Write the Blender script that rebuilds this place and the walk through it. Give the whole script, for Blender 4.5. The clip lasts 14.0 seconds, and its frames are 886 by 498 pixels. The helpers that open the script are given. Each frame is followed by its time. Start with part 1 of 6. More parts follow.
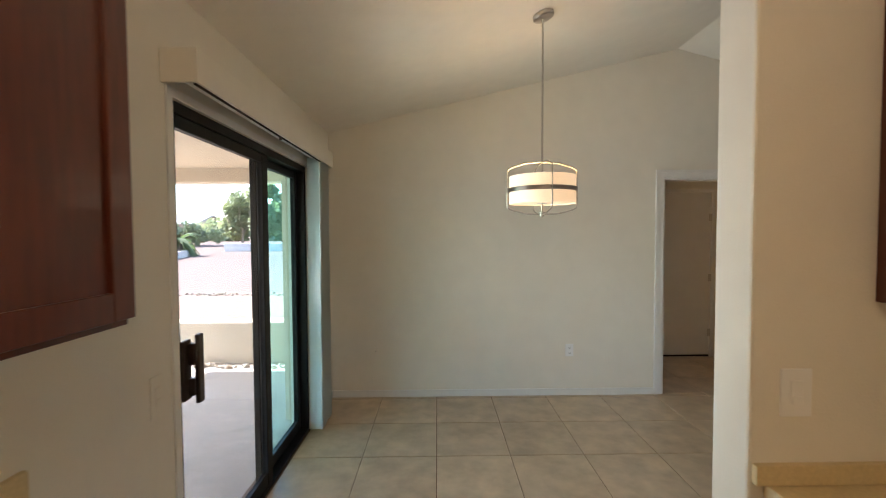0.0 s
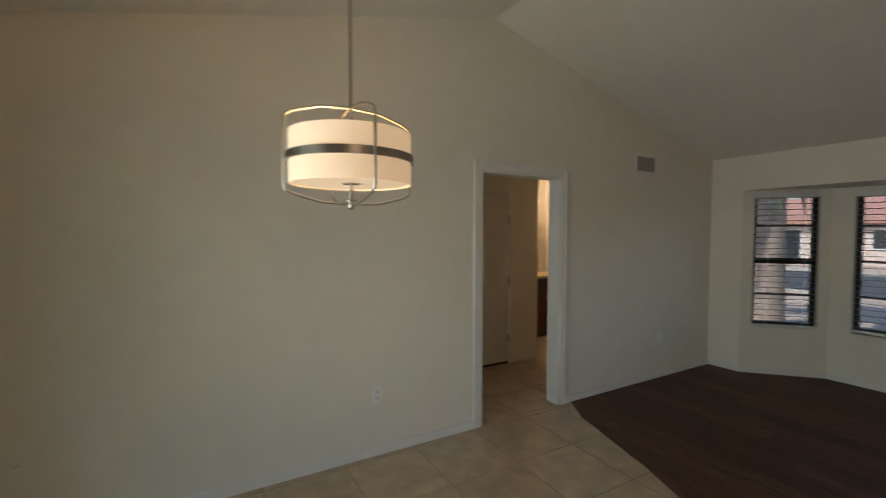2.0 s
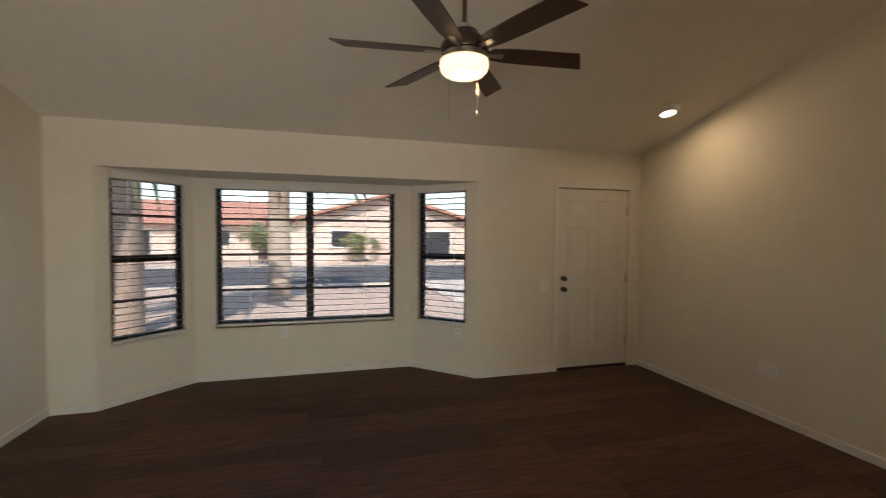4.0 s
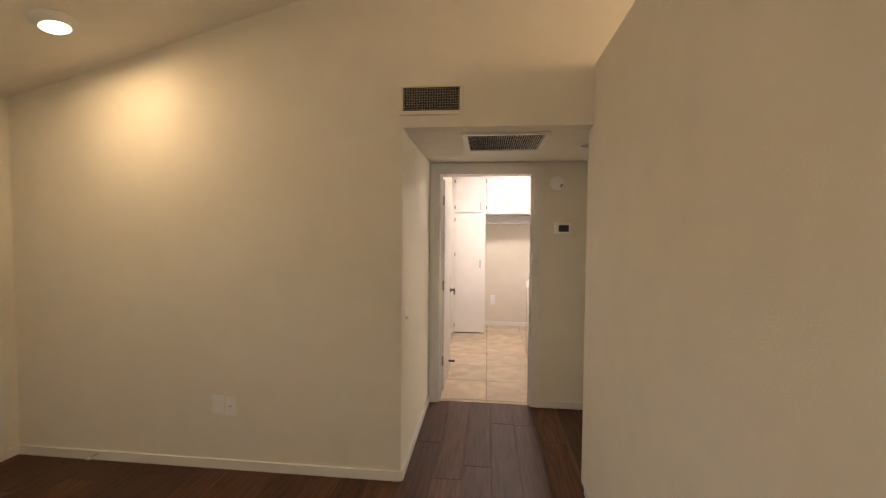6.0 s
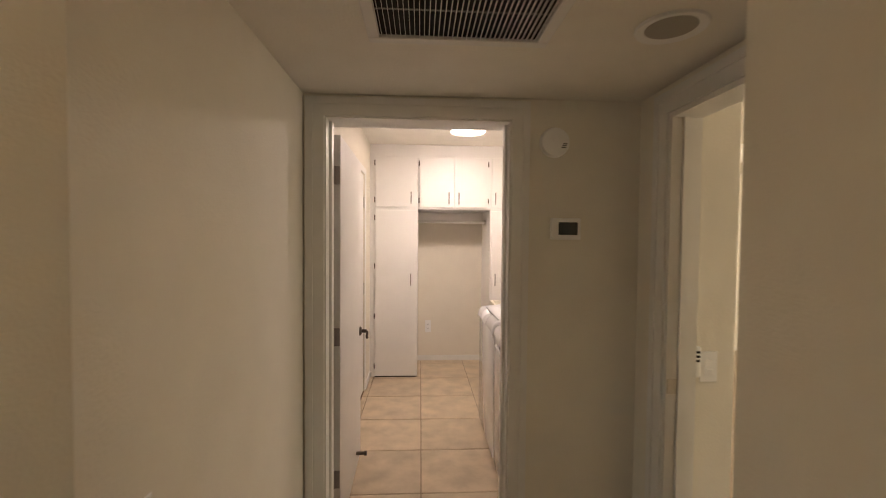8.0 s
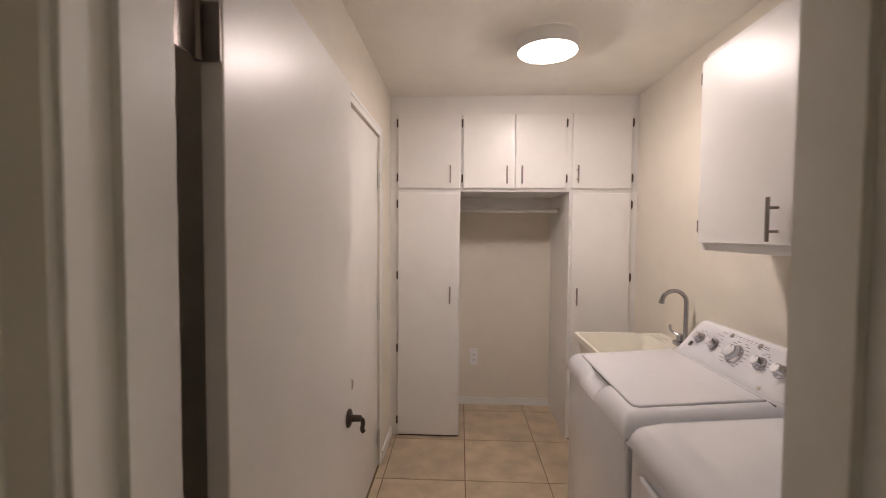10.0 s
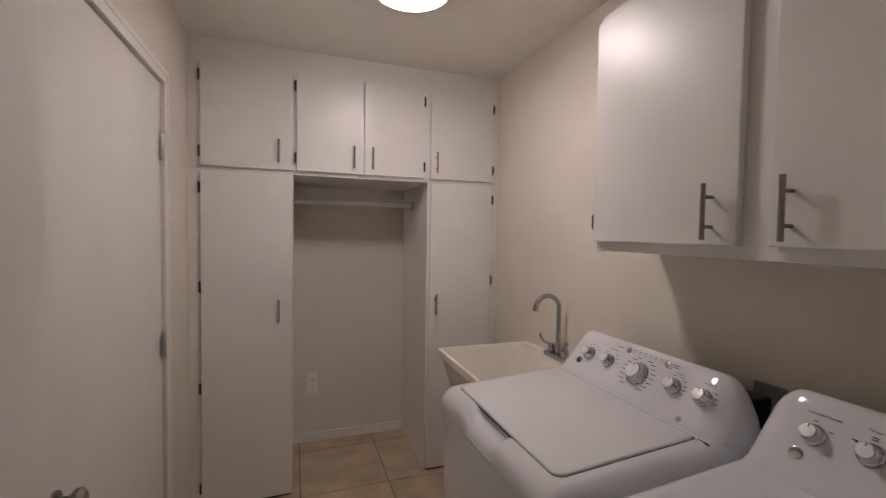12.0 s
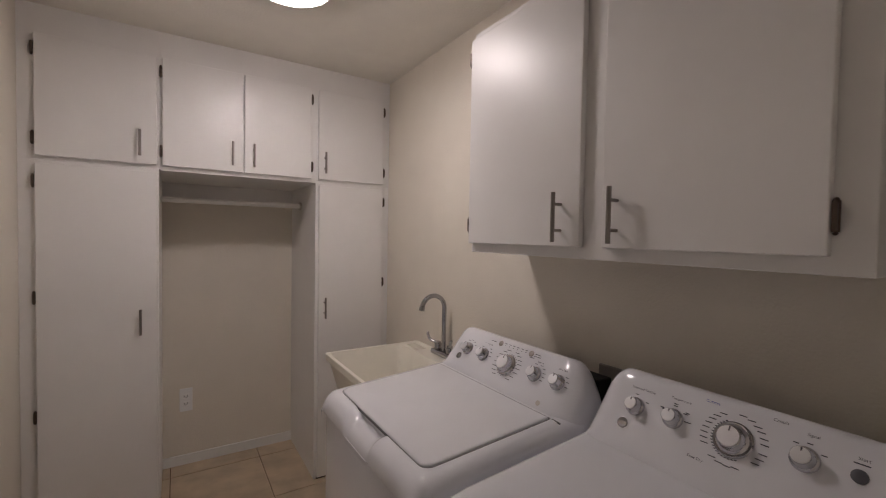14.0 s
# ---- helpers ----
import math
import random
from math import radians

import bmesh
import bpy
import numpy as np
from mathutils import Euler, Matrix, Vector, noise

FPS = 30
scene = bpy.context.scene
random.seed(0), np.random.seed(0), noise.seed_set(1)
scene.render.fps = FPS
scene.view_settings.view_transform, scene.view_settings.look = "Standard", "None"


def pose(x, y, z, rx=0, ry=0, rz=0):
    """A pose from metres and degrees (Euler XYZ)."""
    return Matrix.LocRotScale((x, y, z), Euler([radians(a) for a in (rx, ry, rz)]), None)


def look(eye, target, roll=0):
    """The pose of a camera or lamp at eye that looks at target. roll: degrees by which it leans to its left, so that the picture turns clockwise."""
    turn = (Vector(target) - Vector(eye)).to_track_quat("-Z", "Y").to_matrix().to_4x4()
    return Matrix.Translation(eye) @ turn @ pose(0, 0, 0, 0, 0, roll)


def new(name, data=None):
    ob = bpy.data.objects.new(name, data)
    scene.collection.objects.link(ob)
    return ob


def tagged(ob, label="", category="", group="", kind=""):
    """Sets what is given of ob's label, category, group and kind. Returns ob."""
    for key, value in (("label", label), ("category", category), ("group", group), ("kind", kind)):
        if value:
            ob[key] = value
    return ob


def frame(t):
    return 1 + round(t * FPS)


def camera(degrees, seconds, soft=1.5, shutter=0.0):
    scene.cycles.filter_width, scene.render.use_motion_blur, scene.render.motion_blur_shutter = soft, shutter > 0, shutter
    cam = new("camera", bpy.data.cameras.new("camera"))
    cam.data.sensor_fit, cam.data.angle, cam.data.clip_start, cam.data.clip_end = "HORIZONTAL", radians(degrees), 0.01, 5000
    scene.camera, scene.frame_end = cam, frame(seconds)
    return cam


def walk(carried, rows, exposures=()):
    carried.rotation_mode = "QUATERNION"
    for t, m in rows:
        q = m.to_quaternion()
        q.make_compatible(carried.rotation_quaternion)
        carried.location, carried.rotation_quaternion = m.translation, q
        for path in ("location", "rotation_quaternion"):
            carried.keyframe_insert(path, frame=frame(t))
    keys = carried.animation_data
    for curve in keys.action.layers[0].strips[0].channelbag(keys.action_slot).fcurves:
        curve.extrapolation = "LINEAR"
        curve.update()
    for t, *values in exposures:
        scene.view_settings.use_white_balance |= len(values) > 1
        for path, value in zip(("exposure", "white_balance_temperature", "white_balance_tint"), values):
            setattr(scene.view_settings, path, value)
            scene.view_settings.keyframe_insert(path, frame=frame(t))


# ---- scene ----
cam = camera(93.0, 14.0, 1.0, 0.3)
PATH = [
    (0, (0.205, 0.094, 1.517), (0.232, 2.092, 1.446), -0.3),
    (0.5, (0.255, 0.43, 1.508), (0.292, 2.428, 1.44), -0.1),
    (1, (0.239, 0.728, 1.5), (0.377, 2.722, 1.435), 0.0),
    (1.5, (0.264, 0.987, 1.528), (0.779, 2.918, 1.456), 0.1),
    (2, (0.41, 1.281, 1.541), (1.404, 3.014, 1.462), 0.1),
    (2.5, (0.65, 1.592, 1.525), (2.141, 2.922, 1.435), 0.4),
    (3, (0.906, 1.772, 1.514), (2.769, 2.494, 1.427), 0.3),
    (3.5, (1.249, 1.884, 1.514), (3.247, 1.921, 1.427), 0.4),
    (3.8, (1.461, 1.88, 1.477), (3.434, 1.556, 1.407), 0.5),
    (4, (1.536, 1.824, 1.461), (3.464, 1.297, 1.397), 0.4),
    (4.2, (1.7, 1.822, 1.469), (3.545, 1.053, 1.403), 0.7),
    (6.3, (2.438, 0.652, 1.515), (2.47, -1.346, 1.442), 0.4),
    (6.5, (2.433, 0.467, 1.535), (2.34, -1.529, 1.464), 0.3),
    (7, (2.477, -0.03, 1.525), (2.292, -2.02, 1.461), 0.5),
    (7.5, (2.487, -0.499, 1.522), (2.305, -2.49, 1.454), 0.1),
    (8, (2.433, -0.959, 1.526), (2.326, -2.955, 1.465), 0.5),
    (8.2, (2.438, -1.114, 1.528), (2.36, -3.112, 1.472), 0.5),
    (10.3, (2.462, -2.579, 1.51), (2.548, -4.576, 1.428), 0.4),
    (10.5, (2.453, -2.671, 1.504), (2.493, -4.669, 1.423), 0.5),
    (11, (2.434, -2.863, 1.514), (2.305, -4.857, 1.435), 0.5),
    (11.5, (2.449, -2.959, 1.515), (2.078, -4.922, 1.438), 0.8),
    (12, (2.452, -2.993, 1.5), (1.788, -4.878, 1.426), 0.9),
    (12.5, (2.444, -2.985, 1.504), (1.625, -4.808, 1.434), 0.8),
    (13, (2.431, -2.979, 1.503), (1.505, -4.75, 1.436), 0.9),
    (13.5, (2.417, -2.969, 1.504), (1.414, -4.698, 1.438), 0.9),
    (14, (2.392, -2.937, 1.504), (1.318, -4.623, 1.445), 1.0),
]
# the turn towards the hall, round the corner of the kitchen wall
TURN = [(4.9, (2.06, 1.60, 1.50), (3.42, 0.13, 1.43), 0.6), (5.6, (2.34, 1.15, 1.51), (2.86, -0.78, 1.44), 0.5)]
walk(cam, [(t, look(e, a, r)) for t, e, a, r in sorted(PATH + TURN)], exposures=[
    (0, 3.14, 5800, 6), (1, 2.98, 5650, 4), (2, 2.44, 5950, 5), (3, 2.60, 6300, 8), (4.2, 3.22, 6750, 12), (6.3, 4.12, 7050, 12),
    (7.5, 3.74, 7300, 12), (8.2, 3.42, 7400, 12), (10.3, 2.66, 6600, 11), (11.5, 2.06, 6500, 12), (14, 2.05, 6350, 11)])

# ---- world and sun ----
SUN_EL, SUN_AZ = radians(47), radians(168)      # azimuth from +x, anticlockwise
world = bpy.data.worlds.new("sky")
scene.world = world
world.use_nodes = True
wn = world.node_tree.nodes
sky = wn.new("ShaderNodeTexSky")
sky.sky_type, sky.sun_disc, sky.sun_elevation, sky.sun_rotation = "NISHITA", False, SUN_EL, radians(90) - SUN_AZ
world.node_tree.links.new(sky.outputs[0], wn["Background"].inputs[0])
wn["Background"].inputs[1].default_value = 0.15
sun_data = bpy.data.lights.new("sun", "SUN")
sun_data.energy, sun_data.angle, sun_data.color = 3.3, radians(0.5), (1.0, 0.95, 0.88)
sun = new("sun", sun_data)
sun.matrix_world = look((math.cos(SUN_AZ) * 40, math.sin(SUN_AZ) * 40, 40 * math.tan(SUN_EL)), (0, 0, 0))


def lamp(name, kind, place, watts, colour, size=0.1, target=None):
    d = bpy.data.lights.new(name, kind)
    d.energy, d.color = watts, colour
    if kind == "AREA":
        d.shape, d.size = "DISK", size
    else:
        d.shadow_soft_size = size
    ob = new(name, d)
    ob.matrix_world = look(place, target) if target else Matrix.Translation(place)
    return ob


WARM, NEUTRAL = (1.0, 0.66, 0.36), (1.0, 0.845, 0.83)
lamp("kitchen_light", "POINT", (0.35, -0.35, 2.52), 3.4, (1.0, 0.68, 0.40), 0.30)
lamp("pendant_bulb", "POINT", (0.845, 2.654, 1.775), 0.7, WARM, 0.05)
lamp("fan_bulb", "POINT", (3.576, 1.163, 2.250), 0.8, WARM, 0.025)
recessed_bulb = lamp("recessed_bulb", "AREA", (4.69, -1.12, 2.555), 0.42, (1.0, 0.70, 0.40), 0.13, (4.66, -1.12, 0))
lamp("laundry_bulb", "AREA", (2.03, -4.60, 2.40), 1.13, NEUTRAL, 0.28, (2.03, -4.60, 0))
lamp("laundry_glow", "POINT", (2.03, -4.60, 2.39), 0.87, NEUTRAL, 0.03)
# the sunlit patio's light, in the opening of the sliding door
day = lamp("patio_daylight", "AREA", (-0.765, 2.52, 1.05), 1.65, (1.0, 0.94, 0.85), 1.5, (1.235, 2.52, 1.52))
day.data.spread = radians(95)
# Lamp added for the den's daylight, in an unseen opening of its north wall.
lamp("den_daylight", "AREA", (-1.95, -1.80, 1.40), 8, (1.0, 0.90, 0.76), 1.2, (-1.95, -5.0, 1.30))
lamp("vanity_bulb", "POINT", (4.75, 6.10, 2.00), 0.6, (1.0, 0.48, 0.21), 0.06)

# ---- materials ----


def mat(name, colour, rough=0.6, metal=0.0, grain=0.0, scale=40.0, bump=0.0, stain=0.0, stain_scale=2.0, per_piece=0.0,
        stretch=(1, 1, 1), coat=0.0, detail=6.0, bump_scale=None, emit=None, power=0.0, spec=0.5):
    m = bpy.data.materials.new(name)
    m.use_nodes = True
    nt = m.node_tree
    b = nt.nodes["Principled BSDF"]
    b.inputs["Roughness"].default_value = rough
    b.inputs["Metallic"].default_value = metal
    b.inputs["Coat Weight"].default_value = coat
    b.inputs["Specular IOR Level"].default_value = spec
    b.inputs["Base Color"].default_value = (*colour, 1)
    tc = nt.nodes.new("ShaderNodeTexCoord")
    mp = nt.nodes.new("ShaderNodeMapping")
    mp.inputs["Scale"].default_value = stretch
    nt.links.new(tc.outputs["Object"], mp.inputs[0])
    src = None

    def shade(fac_socket, amount, prev):
        r = nt.nodes.new("ShaderNodeMapRange")
        r.inputs["From Min"].default_value, r.inputs["From Max"].default_value = 0.3, 0.7
        r.inputs["To Min"].default_value, r.inputs["To Max"].default_value = 1 - amount, 1 + amount
        nt.links.new(fac_socket, r.inputs["Value"])
        mx = nt.nodes.new("ShaderNodeVectorMath")
        mx.operation = "SCALE"
        if prev is None:
            mx.inputs[0].default_value = colour
        else:
            nt.links.new(prev, mx.inputs[0])
        nt.links.new(r.outputs[0], mx.inputs["Scale"])
        return mx.outputs[0]

    n1 = nt.nodes.new("ShaderNodeTexNoise")
    n1.inputs["Scale"].default_value, n1.inputs["Detail"].default_value = scale, detail
    nt.links.new(mp.outputs[0], n1.inputs["Vector"])
    if grain:
        src = shade(n1.outputs["Fac"], grain, src)
    if stain:
        n2 = nt.nodes.new("ShaderNodeTexNoise")
        n2.inputs["Scale"].default_value, n2.inputs["Detail"].default_value = stain_scale, 4.0
        nt.links.new(tc.outputs["Object"], n2.inputs["Vector"])
        src = shade(n2.outputs["Fac"], stain, src)
    if per_piece:
        oi = nt.nodes.new("ShaderNodeObjectInfo")
        src = shade(oi.outputs["Random"], per_piece, src)
        ad = nt.nodes.new("ShaderNodeVectorMath")
        ad.operation = "ADD"
        sc = nt.nodes.new("ShaderNodeVectorMath")
        sc.operation = "SCALE"
        sc.inputs[0].default_value = (37.0, 11.0, 5.0)
        nt.links.new(oi.outputs["Random"], sc.inputs["Scale"])
        nt.links.new(tc.outputs["Object"], ad.inputs[0])
        nt.links.new(sc.outputs[0], ad.inputs[1])
        nt.links.new(ad.outputs[0], mp.inputs[0])
    if src is not None:
        nt.links.new(src, b.inputs["Base Color"])
    if bump:
        bp = nt.nodes.new("ShaderNodeBump")
        bp.inputs["Strength"].default_value, bp.inputs["Distance"].default_value = bump, 0.004
        if bump_scale:
            n3 = nt.nodes.new("ShaderNodeTexNoise")
            n3.inputs["Scale"].default_value, n3.inputs["Detail"].default_value = bump_scale, 3.0
            nt.links.new(mp.outputs[0], n3.inputs["Vector"])
            nt.links.new(n3.outputs["Fac"], bp.inputs["Height"])
        else:
            nt.links.new(n1.outputs["Fac"], bp.inputs["Height"])
        nt.links.new(bp.outputs[0], b.inputs["Normal"])
    if emit:
        b.inputs["Emission Color"].default_value = (*emit, 1)
        b.inputs["Emission Strength"].default_value = power
    return m


def glass_mat(name, tint):
    m = bpy.data.materials.new(name)
    m.use_nodes = True
    nt = m.node_tree
    nt.nodes.remove(nt.nodes["Principled BSDF"])
    tr, gl, mx, fr, pw, ml = (nt.nodes.new(k) for k in ("ShaderNodeBsdfTransparent", "ShaderNodeBsdfGlossy", "ShaderNodeMixShader", "ShaderNodeLayerWeight", "ShaderNodeMath", "ShaderNodeMath"))
    tr.inputs[0].default_value = (*tint, 1)
    gl.inputs["Roughness"].default_value = 0.02
    fr.inputs[0].default_value = 0.5
    pw.operation, pw.inputs[1].default_value = "POWER", 5.0
    ml.operation, ml.inputs[1].default_value, ml.inputs[2].default_value = "MULTIPLY_ADD", 0.5, 0.02
    nt.links.new(fr.outputs["Facing"], pw.inputs[0])
    nt.links.new(pw.outputs[0], ml.inputs[0])
    nt.links.new(ml.outputs[0], mx.inputs[0])
    nt.links.new(tr.outputs[0], mx.inputs[1])
    nt.links.new(gl.outputs[0], mx.inputs[2])
    nt.links.new(mx.outputs[0], nt.nodes["Material Output"].inputs[0])
    return m


PAINT = mat("cream_wall_paint", (0.80, 0.765, 0.68), 0.75, grain=0.02, scale=6, bump=0.25, bump_scale=140, stain=0.03, stain_scale=0.8)
LAUNDRY_PAINT = mat("cream_laundry_paint", (0.74, 0.69, 0.60), 0.6, grain=0.02, scale=6, bump=0.3, bump_scale=120, stain=0.03, stain_scale=0.9)
CEIL = mat("ceiling_paint", (0.83, 0.80, 0.73), 0.85, grain=0.02, scale=8, bump=0.35, bump_scale=90, stain=0.03, stain_scale=0.7)
TRIM = mat("white_trim_paint", (0.80, 0.79, 0.76), 0.4, grain=0.02, scale=12, bump=0.05, bump_scale=60)
DOORW = mat("white_door_paint", (0.76, 0.74, 0.71), 0.33, grain=0.02, scale=5, bump=0.06, bump_scale=70, stain=0.02)
CABW = mat("white_cabinet_paint", (0.78, 0.765, 0.745), 0.36, grain=0.015, scale=5, bump=0.05, bump_scale=55, stain=0.02)
CHERRY = mat("cherry_wood", (0.105, 0.021, 0.008), 0.35, grain=0.25, scale=9, stretch=(6, 6, 0.7), stain=0.12, stain_scale=3, coat=0.2)
LAMINATE = mat("beige_laminate", (0.62, 0.50, 0.28), 0.45, grain=0.06, scale=90, stain=0.04)
TILE = mat("beige_ceramic_tile", (0.50, 0.40, 0.285), 0.30, grain=0.18, scale=7, detail=10, bump=0.05, stain=0.07, stain_scale=4.5, per_piece=0.05)
GROUT = mat("brown_grout", (0.16, 0.11, 0.07), 0.9, grain=0.15, scale=60)
WOOD = mat("dark_walnut_plank", (0.080, 0.035, 0.019), 0.55, grain=0.5, scale=5, stretch=(9, 0.8, 3), detail=8, bump=0.05, per_piece=0.24, spec=0.35)
GAP = mat("dark_gap", (0.012, 0.008, 0.006), 0.9)
BLACK = mat("black_aluminium", (0.008, 0.0075, 0.0075), 0.5, metal=0.0, grain=0.1, scale=30, spec=0.25)
PULL = mat("dark_steel", (0.30, 0.27, 0.25), 0.32, metal=1.0, grain=0.05, scale=60)
HINGE = mat("aged_bronze", (0.10, 0.075, 0.06), 0.4, metal=0.8)
STEEL = mat("brushed_nickel", (0.55, 0.52, 0.48), 0.28, metal=1.0, grain=0.05, scale=60)
CHROME = mat("chrome", (0.42, 0.42, 0.44), 0.07, metal=1.0)
DARKMETAL = mat("dark_bronze_metal", (0.11, 0.09, 0.075), 0.35, metal=0.9, grain=0.08, scale=40)
BLADE = mat("dark_wood_blade", (0.050, 0.024, 0.016), 0.42, grain=0.3, scale=6, stretch=(2, 14, 14))
PLASTIC = mat("white_plastic", (0.86, 0.86, 0.85), 0.35, grain=0.01, scale=20)
ENAMEL = mat("white_enamel", (0.72, 0.725, 0.755), 0.10, grain=0.01, scale=10, coat=0.35)
TUB = mat("cream_tub_plastic", (0.76, 0.73, 0.64), 0.35, grain=0.03, scale=12, stain=0.04)
GREYPRINT = mat("grey_print", (0.06, 0.06, 0.08), 0.6)
BLUEPRINT = mat("blue_print", (0.05, 0.08, 0.35), 0.6)
SCREEN = mat("dark_lcd", (0.03, 0.035, 0.035), 0.2)
VENTDARK = mat("dark_duct", (0.006, 0.006, 0.006), 0.9)
SLATV = mat("grey_vent_metal", (0.42, 0.40, 0.36), 0.45, metal=0.3)
SHADE = mat("fabric_shade", (0.85, 0.74, 0.56), 0.9, grain=0.03, scale=160, emit=(1.0, 0.62, 0.34), power=0.085)
BOWL = mat("frosted_bowl", (0.9, 0.8, 0.6), 0.4, emit=(1.0, 0.74, 0.42), power=0.22)
DISC = mat("lit_disc", (0.9, 0.9, 0.9), 0.5, emit=(1.0, 0.93, 0.88), power=3.0)
SPOT = mat("lit_spot", (0.9, 0.9, 0.9), 0.5, emit=(1.0, 0.80, 0.55), power=1.6)
VANITY = mat("lit_vanity", (0.9, 0.9, 0.9), 0.5, emit=(1.0, 0.72, 0.45), power=3.0)
# Bay panes toned grey to dim the bright outside and its daylight.
GLASS = glass_mat("dimming_bay_glass", (0.44, 0.44, 0.44))
SLIDER = glass_mat("slider_glass", (0.76, 0.75, 0.74))
TINTED = glass_mat("tinted_glass", (0.62, 0.80, 0.79))
# White slats coloured dark grey: their shade against the window is in the colour.
SLATB = mat("backlit_grey_slat", (0.20, 0.19, 0.18), 0.45)
STUCCO = mat("beige_stucco", (0.62, 0.53, 0.42), 0.9, grain=0.08, scale=30, bump=0.15, bump_scale=60, stain=0.06)
PINKSTUCCO = mat("pink_stucco", (0.58, 0.46, 0.39), 0.9, grain=0.06, scale=20, bump=0.4, bump_scale=40, stain=0.05)
KNOBCAP = mat("polished_silver_cap", (0.82, 0.82, 0.84), 0.28, metal=0.55)
KNOB = mat("satin_silver", (0.58, 0.58, 0.61), 0.10, metal=1.0)
GREYROOF = mat("grey_shingle_roof", (0.42, 0.41, 0.40), 0.85, grain=0.1, scale=12)
WHITEWALL = mat("whitewashed_wall", (0.62, 0.58, 0.54), 0.9, grain=0.06, scale=10, stain=0.06)
CONCRETE = mat("patio_concrete", (0.46, 0.42, 0.37), 0.85, grain=0.08, scale=14, bump=0.2, stain=0.08)
GRAVEL = mat("pink_gravel", (0.19, 0.122, 0.098), 0.95, grain=0.3, scale=16, detail=10, bump=0.8, stain=0.1, stain_scale=0.3)
ROCK = mat("pale_rock", (0.36, 0.31, 0.26), 0.9, grain=0.2, scale=8, bump=0.5, per_piece=0.2)
ASPHALT = mat("asphalt", (0.055, 0.055, 0.060), 0.9, grain=0.15, scale=30, stain=0.1, stain_scale=0.4)
ROOF = mat("red_roof_tile", (0.38, 0.19, 0.14), 0.8, grain=0.2, scale=6, bump=0.5)


def leaf_mat(name, colour, grain=0.35):
    """A thin sheet that lets part of the light through."""
    m = mat(name, colour, 0.6, grain=grain, scale=2.0)
    nt = m.node_tree
    tl, mx = nt.nodes.new("ShaderNodeBsdfTranslucent"), nt.nodes.new("ShaderNodeMixShader")
    tl.inputs[0].default_value = (colour[0] * 1.1, colour[1] * 1.15, colour[2] * 1.0, 1)
    mx.inputs[0].default_value = 0.45
    nt.links.new(nt.nodes["Principled BSDF"].outputs[0], mx.inputs[1])
    nt.links.new(tl.outputs[0], mx.inputs[2])
    nt.links.new(mx.outputs[0], nt.nodes["Material Output"].inputs[0])
    return m


VANE = leaf_mat("white_vane", (0.70, 0.71, 0.74), 0.02)
LEAF = leaf_mat("green_leaf", (0.30, 0.32, 0.18))
PALMLEAF = leaf_mat("palm_leaf", (0.13, 0.17, 0.07))
BARK = mat("palm_bark", (0.32, 0.25, 0.20), 0.95, grain=0.35, scale=7, bump=0.9, stretch=(1, 1, 5))
DARKGLASS = mat("dark_window", (0.03, 0.035, 0.04), 0.1)

# ---- mesh helpers ----
BASE = {}


def part(name, bm, material, parent=None, label="", smooth=None):
    me = bpy.data.meshes.new(name)
    bmesh.ops.recalc_face_normals(bm, faces=bm.faces[:])
    bm.to_mesh(me)
    bm.free()
    me.materials.append(material)
    if smooth:
        me.polygons.foreach_set("use_smooth", [True] * len(me.polygons))
        me.set_sharp_from_angle(angle=radians(smooth))
    ob = new(name, me)
    if parent is not None:
        ob.parent = parent
        ob.matrix_parent_inverse = Matrix.Translation(-BASE.get(parent.name, Vector()))
    BASE[ob.name] = Vector()
    if parent is not None and label:
        tagged(ob, label)
    return ob


def sub(name, bm, material, parent, label="", smooth=None):
    """A piece of a part: built in the same world places as the part itself."""
    ob = part(name, bm, material, None, "", smooth)
    ob.parent = parent
    if label:
        tagged(ob, label)
    return ob


def thing(name, at, label, category, group=""):
    ob = new(name)
    ob.empty_display_size = 0.1
    ob.location = at
    BASE[ob.name] = Vector(at)
    return tagged(ob, label, category, group)


def structure(name, bm, material, label="", smooth=None, category=""):
    return tagged(part(name, bm, material, None, "", smooth), label, category, "", "structure")


def B():
    return bmesh.new()


def box(bm, x0, y0, z0, x1, y1, z1, bev=0.0, seg=2):
    vs = [bm.verts.new((x, y, z)) for x in (min(x0, x1), max(x0, x1)) for y in (min(y0, y1), max(y0, y1)) for z in (min(z0, z1), max(z0, z1))]
    fs = [bm.faces.new([vs[i] for i in q]) for q in ((0, 1, 3, 2), (4, 6, 7, 5), (0, 4, 5, 1), (2, 3, 7, 6), (0, 2, 6, 4), (1, 5, 7, 3))]
    if bev:
        edges = list({e for f in fs for e in f.edges})
        bmesh.ops.bevel(bm, geom=edges, offset=bev, segments=seg, affect="EDGES", profile=0.5)
    return bm


def prism(bm, pts, a0, a1, axis="y"):
    """A polygon of (u, z) or (u, v) drawn out along an axis."""
    def place(u, v, a):
        return {"y": (u, a, v), "x": (a, u, v), "z": (u, v, a)}[axis]
    lo = [bm.verts.new(place(u, v, a0)) for u, v in pts]
    hi = [bm.verts.new(place(u, v, a1)) for u, v in pts]
    n = len(pts)
    bm.faces.new(lo)
    bm.faces.new(hi[::-1])
    for i in range(n):
        bm.faces.new((lo[i], hi[i], hi[(i + 1) % n], lo[(i + 1) % n]))
    return bm


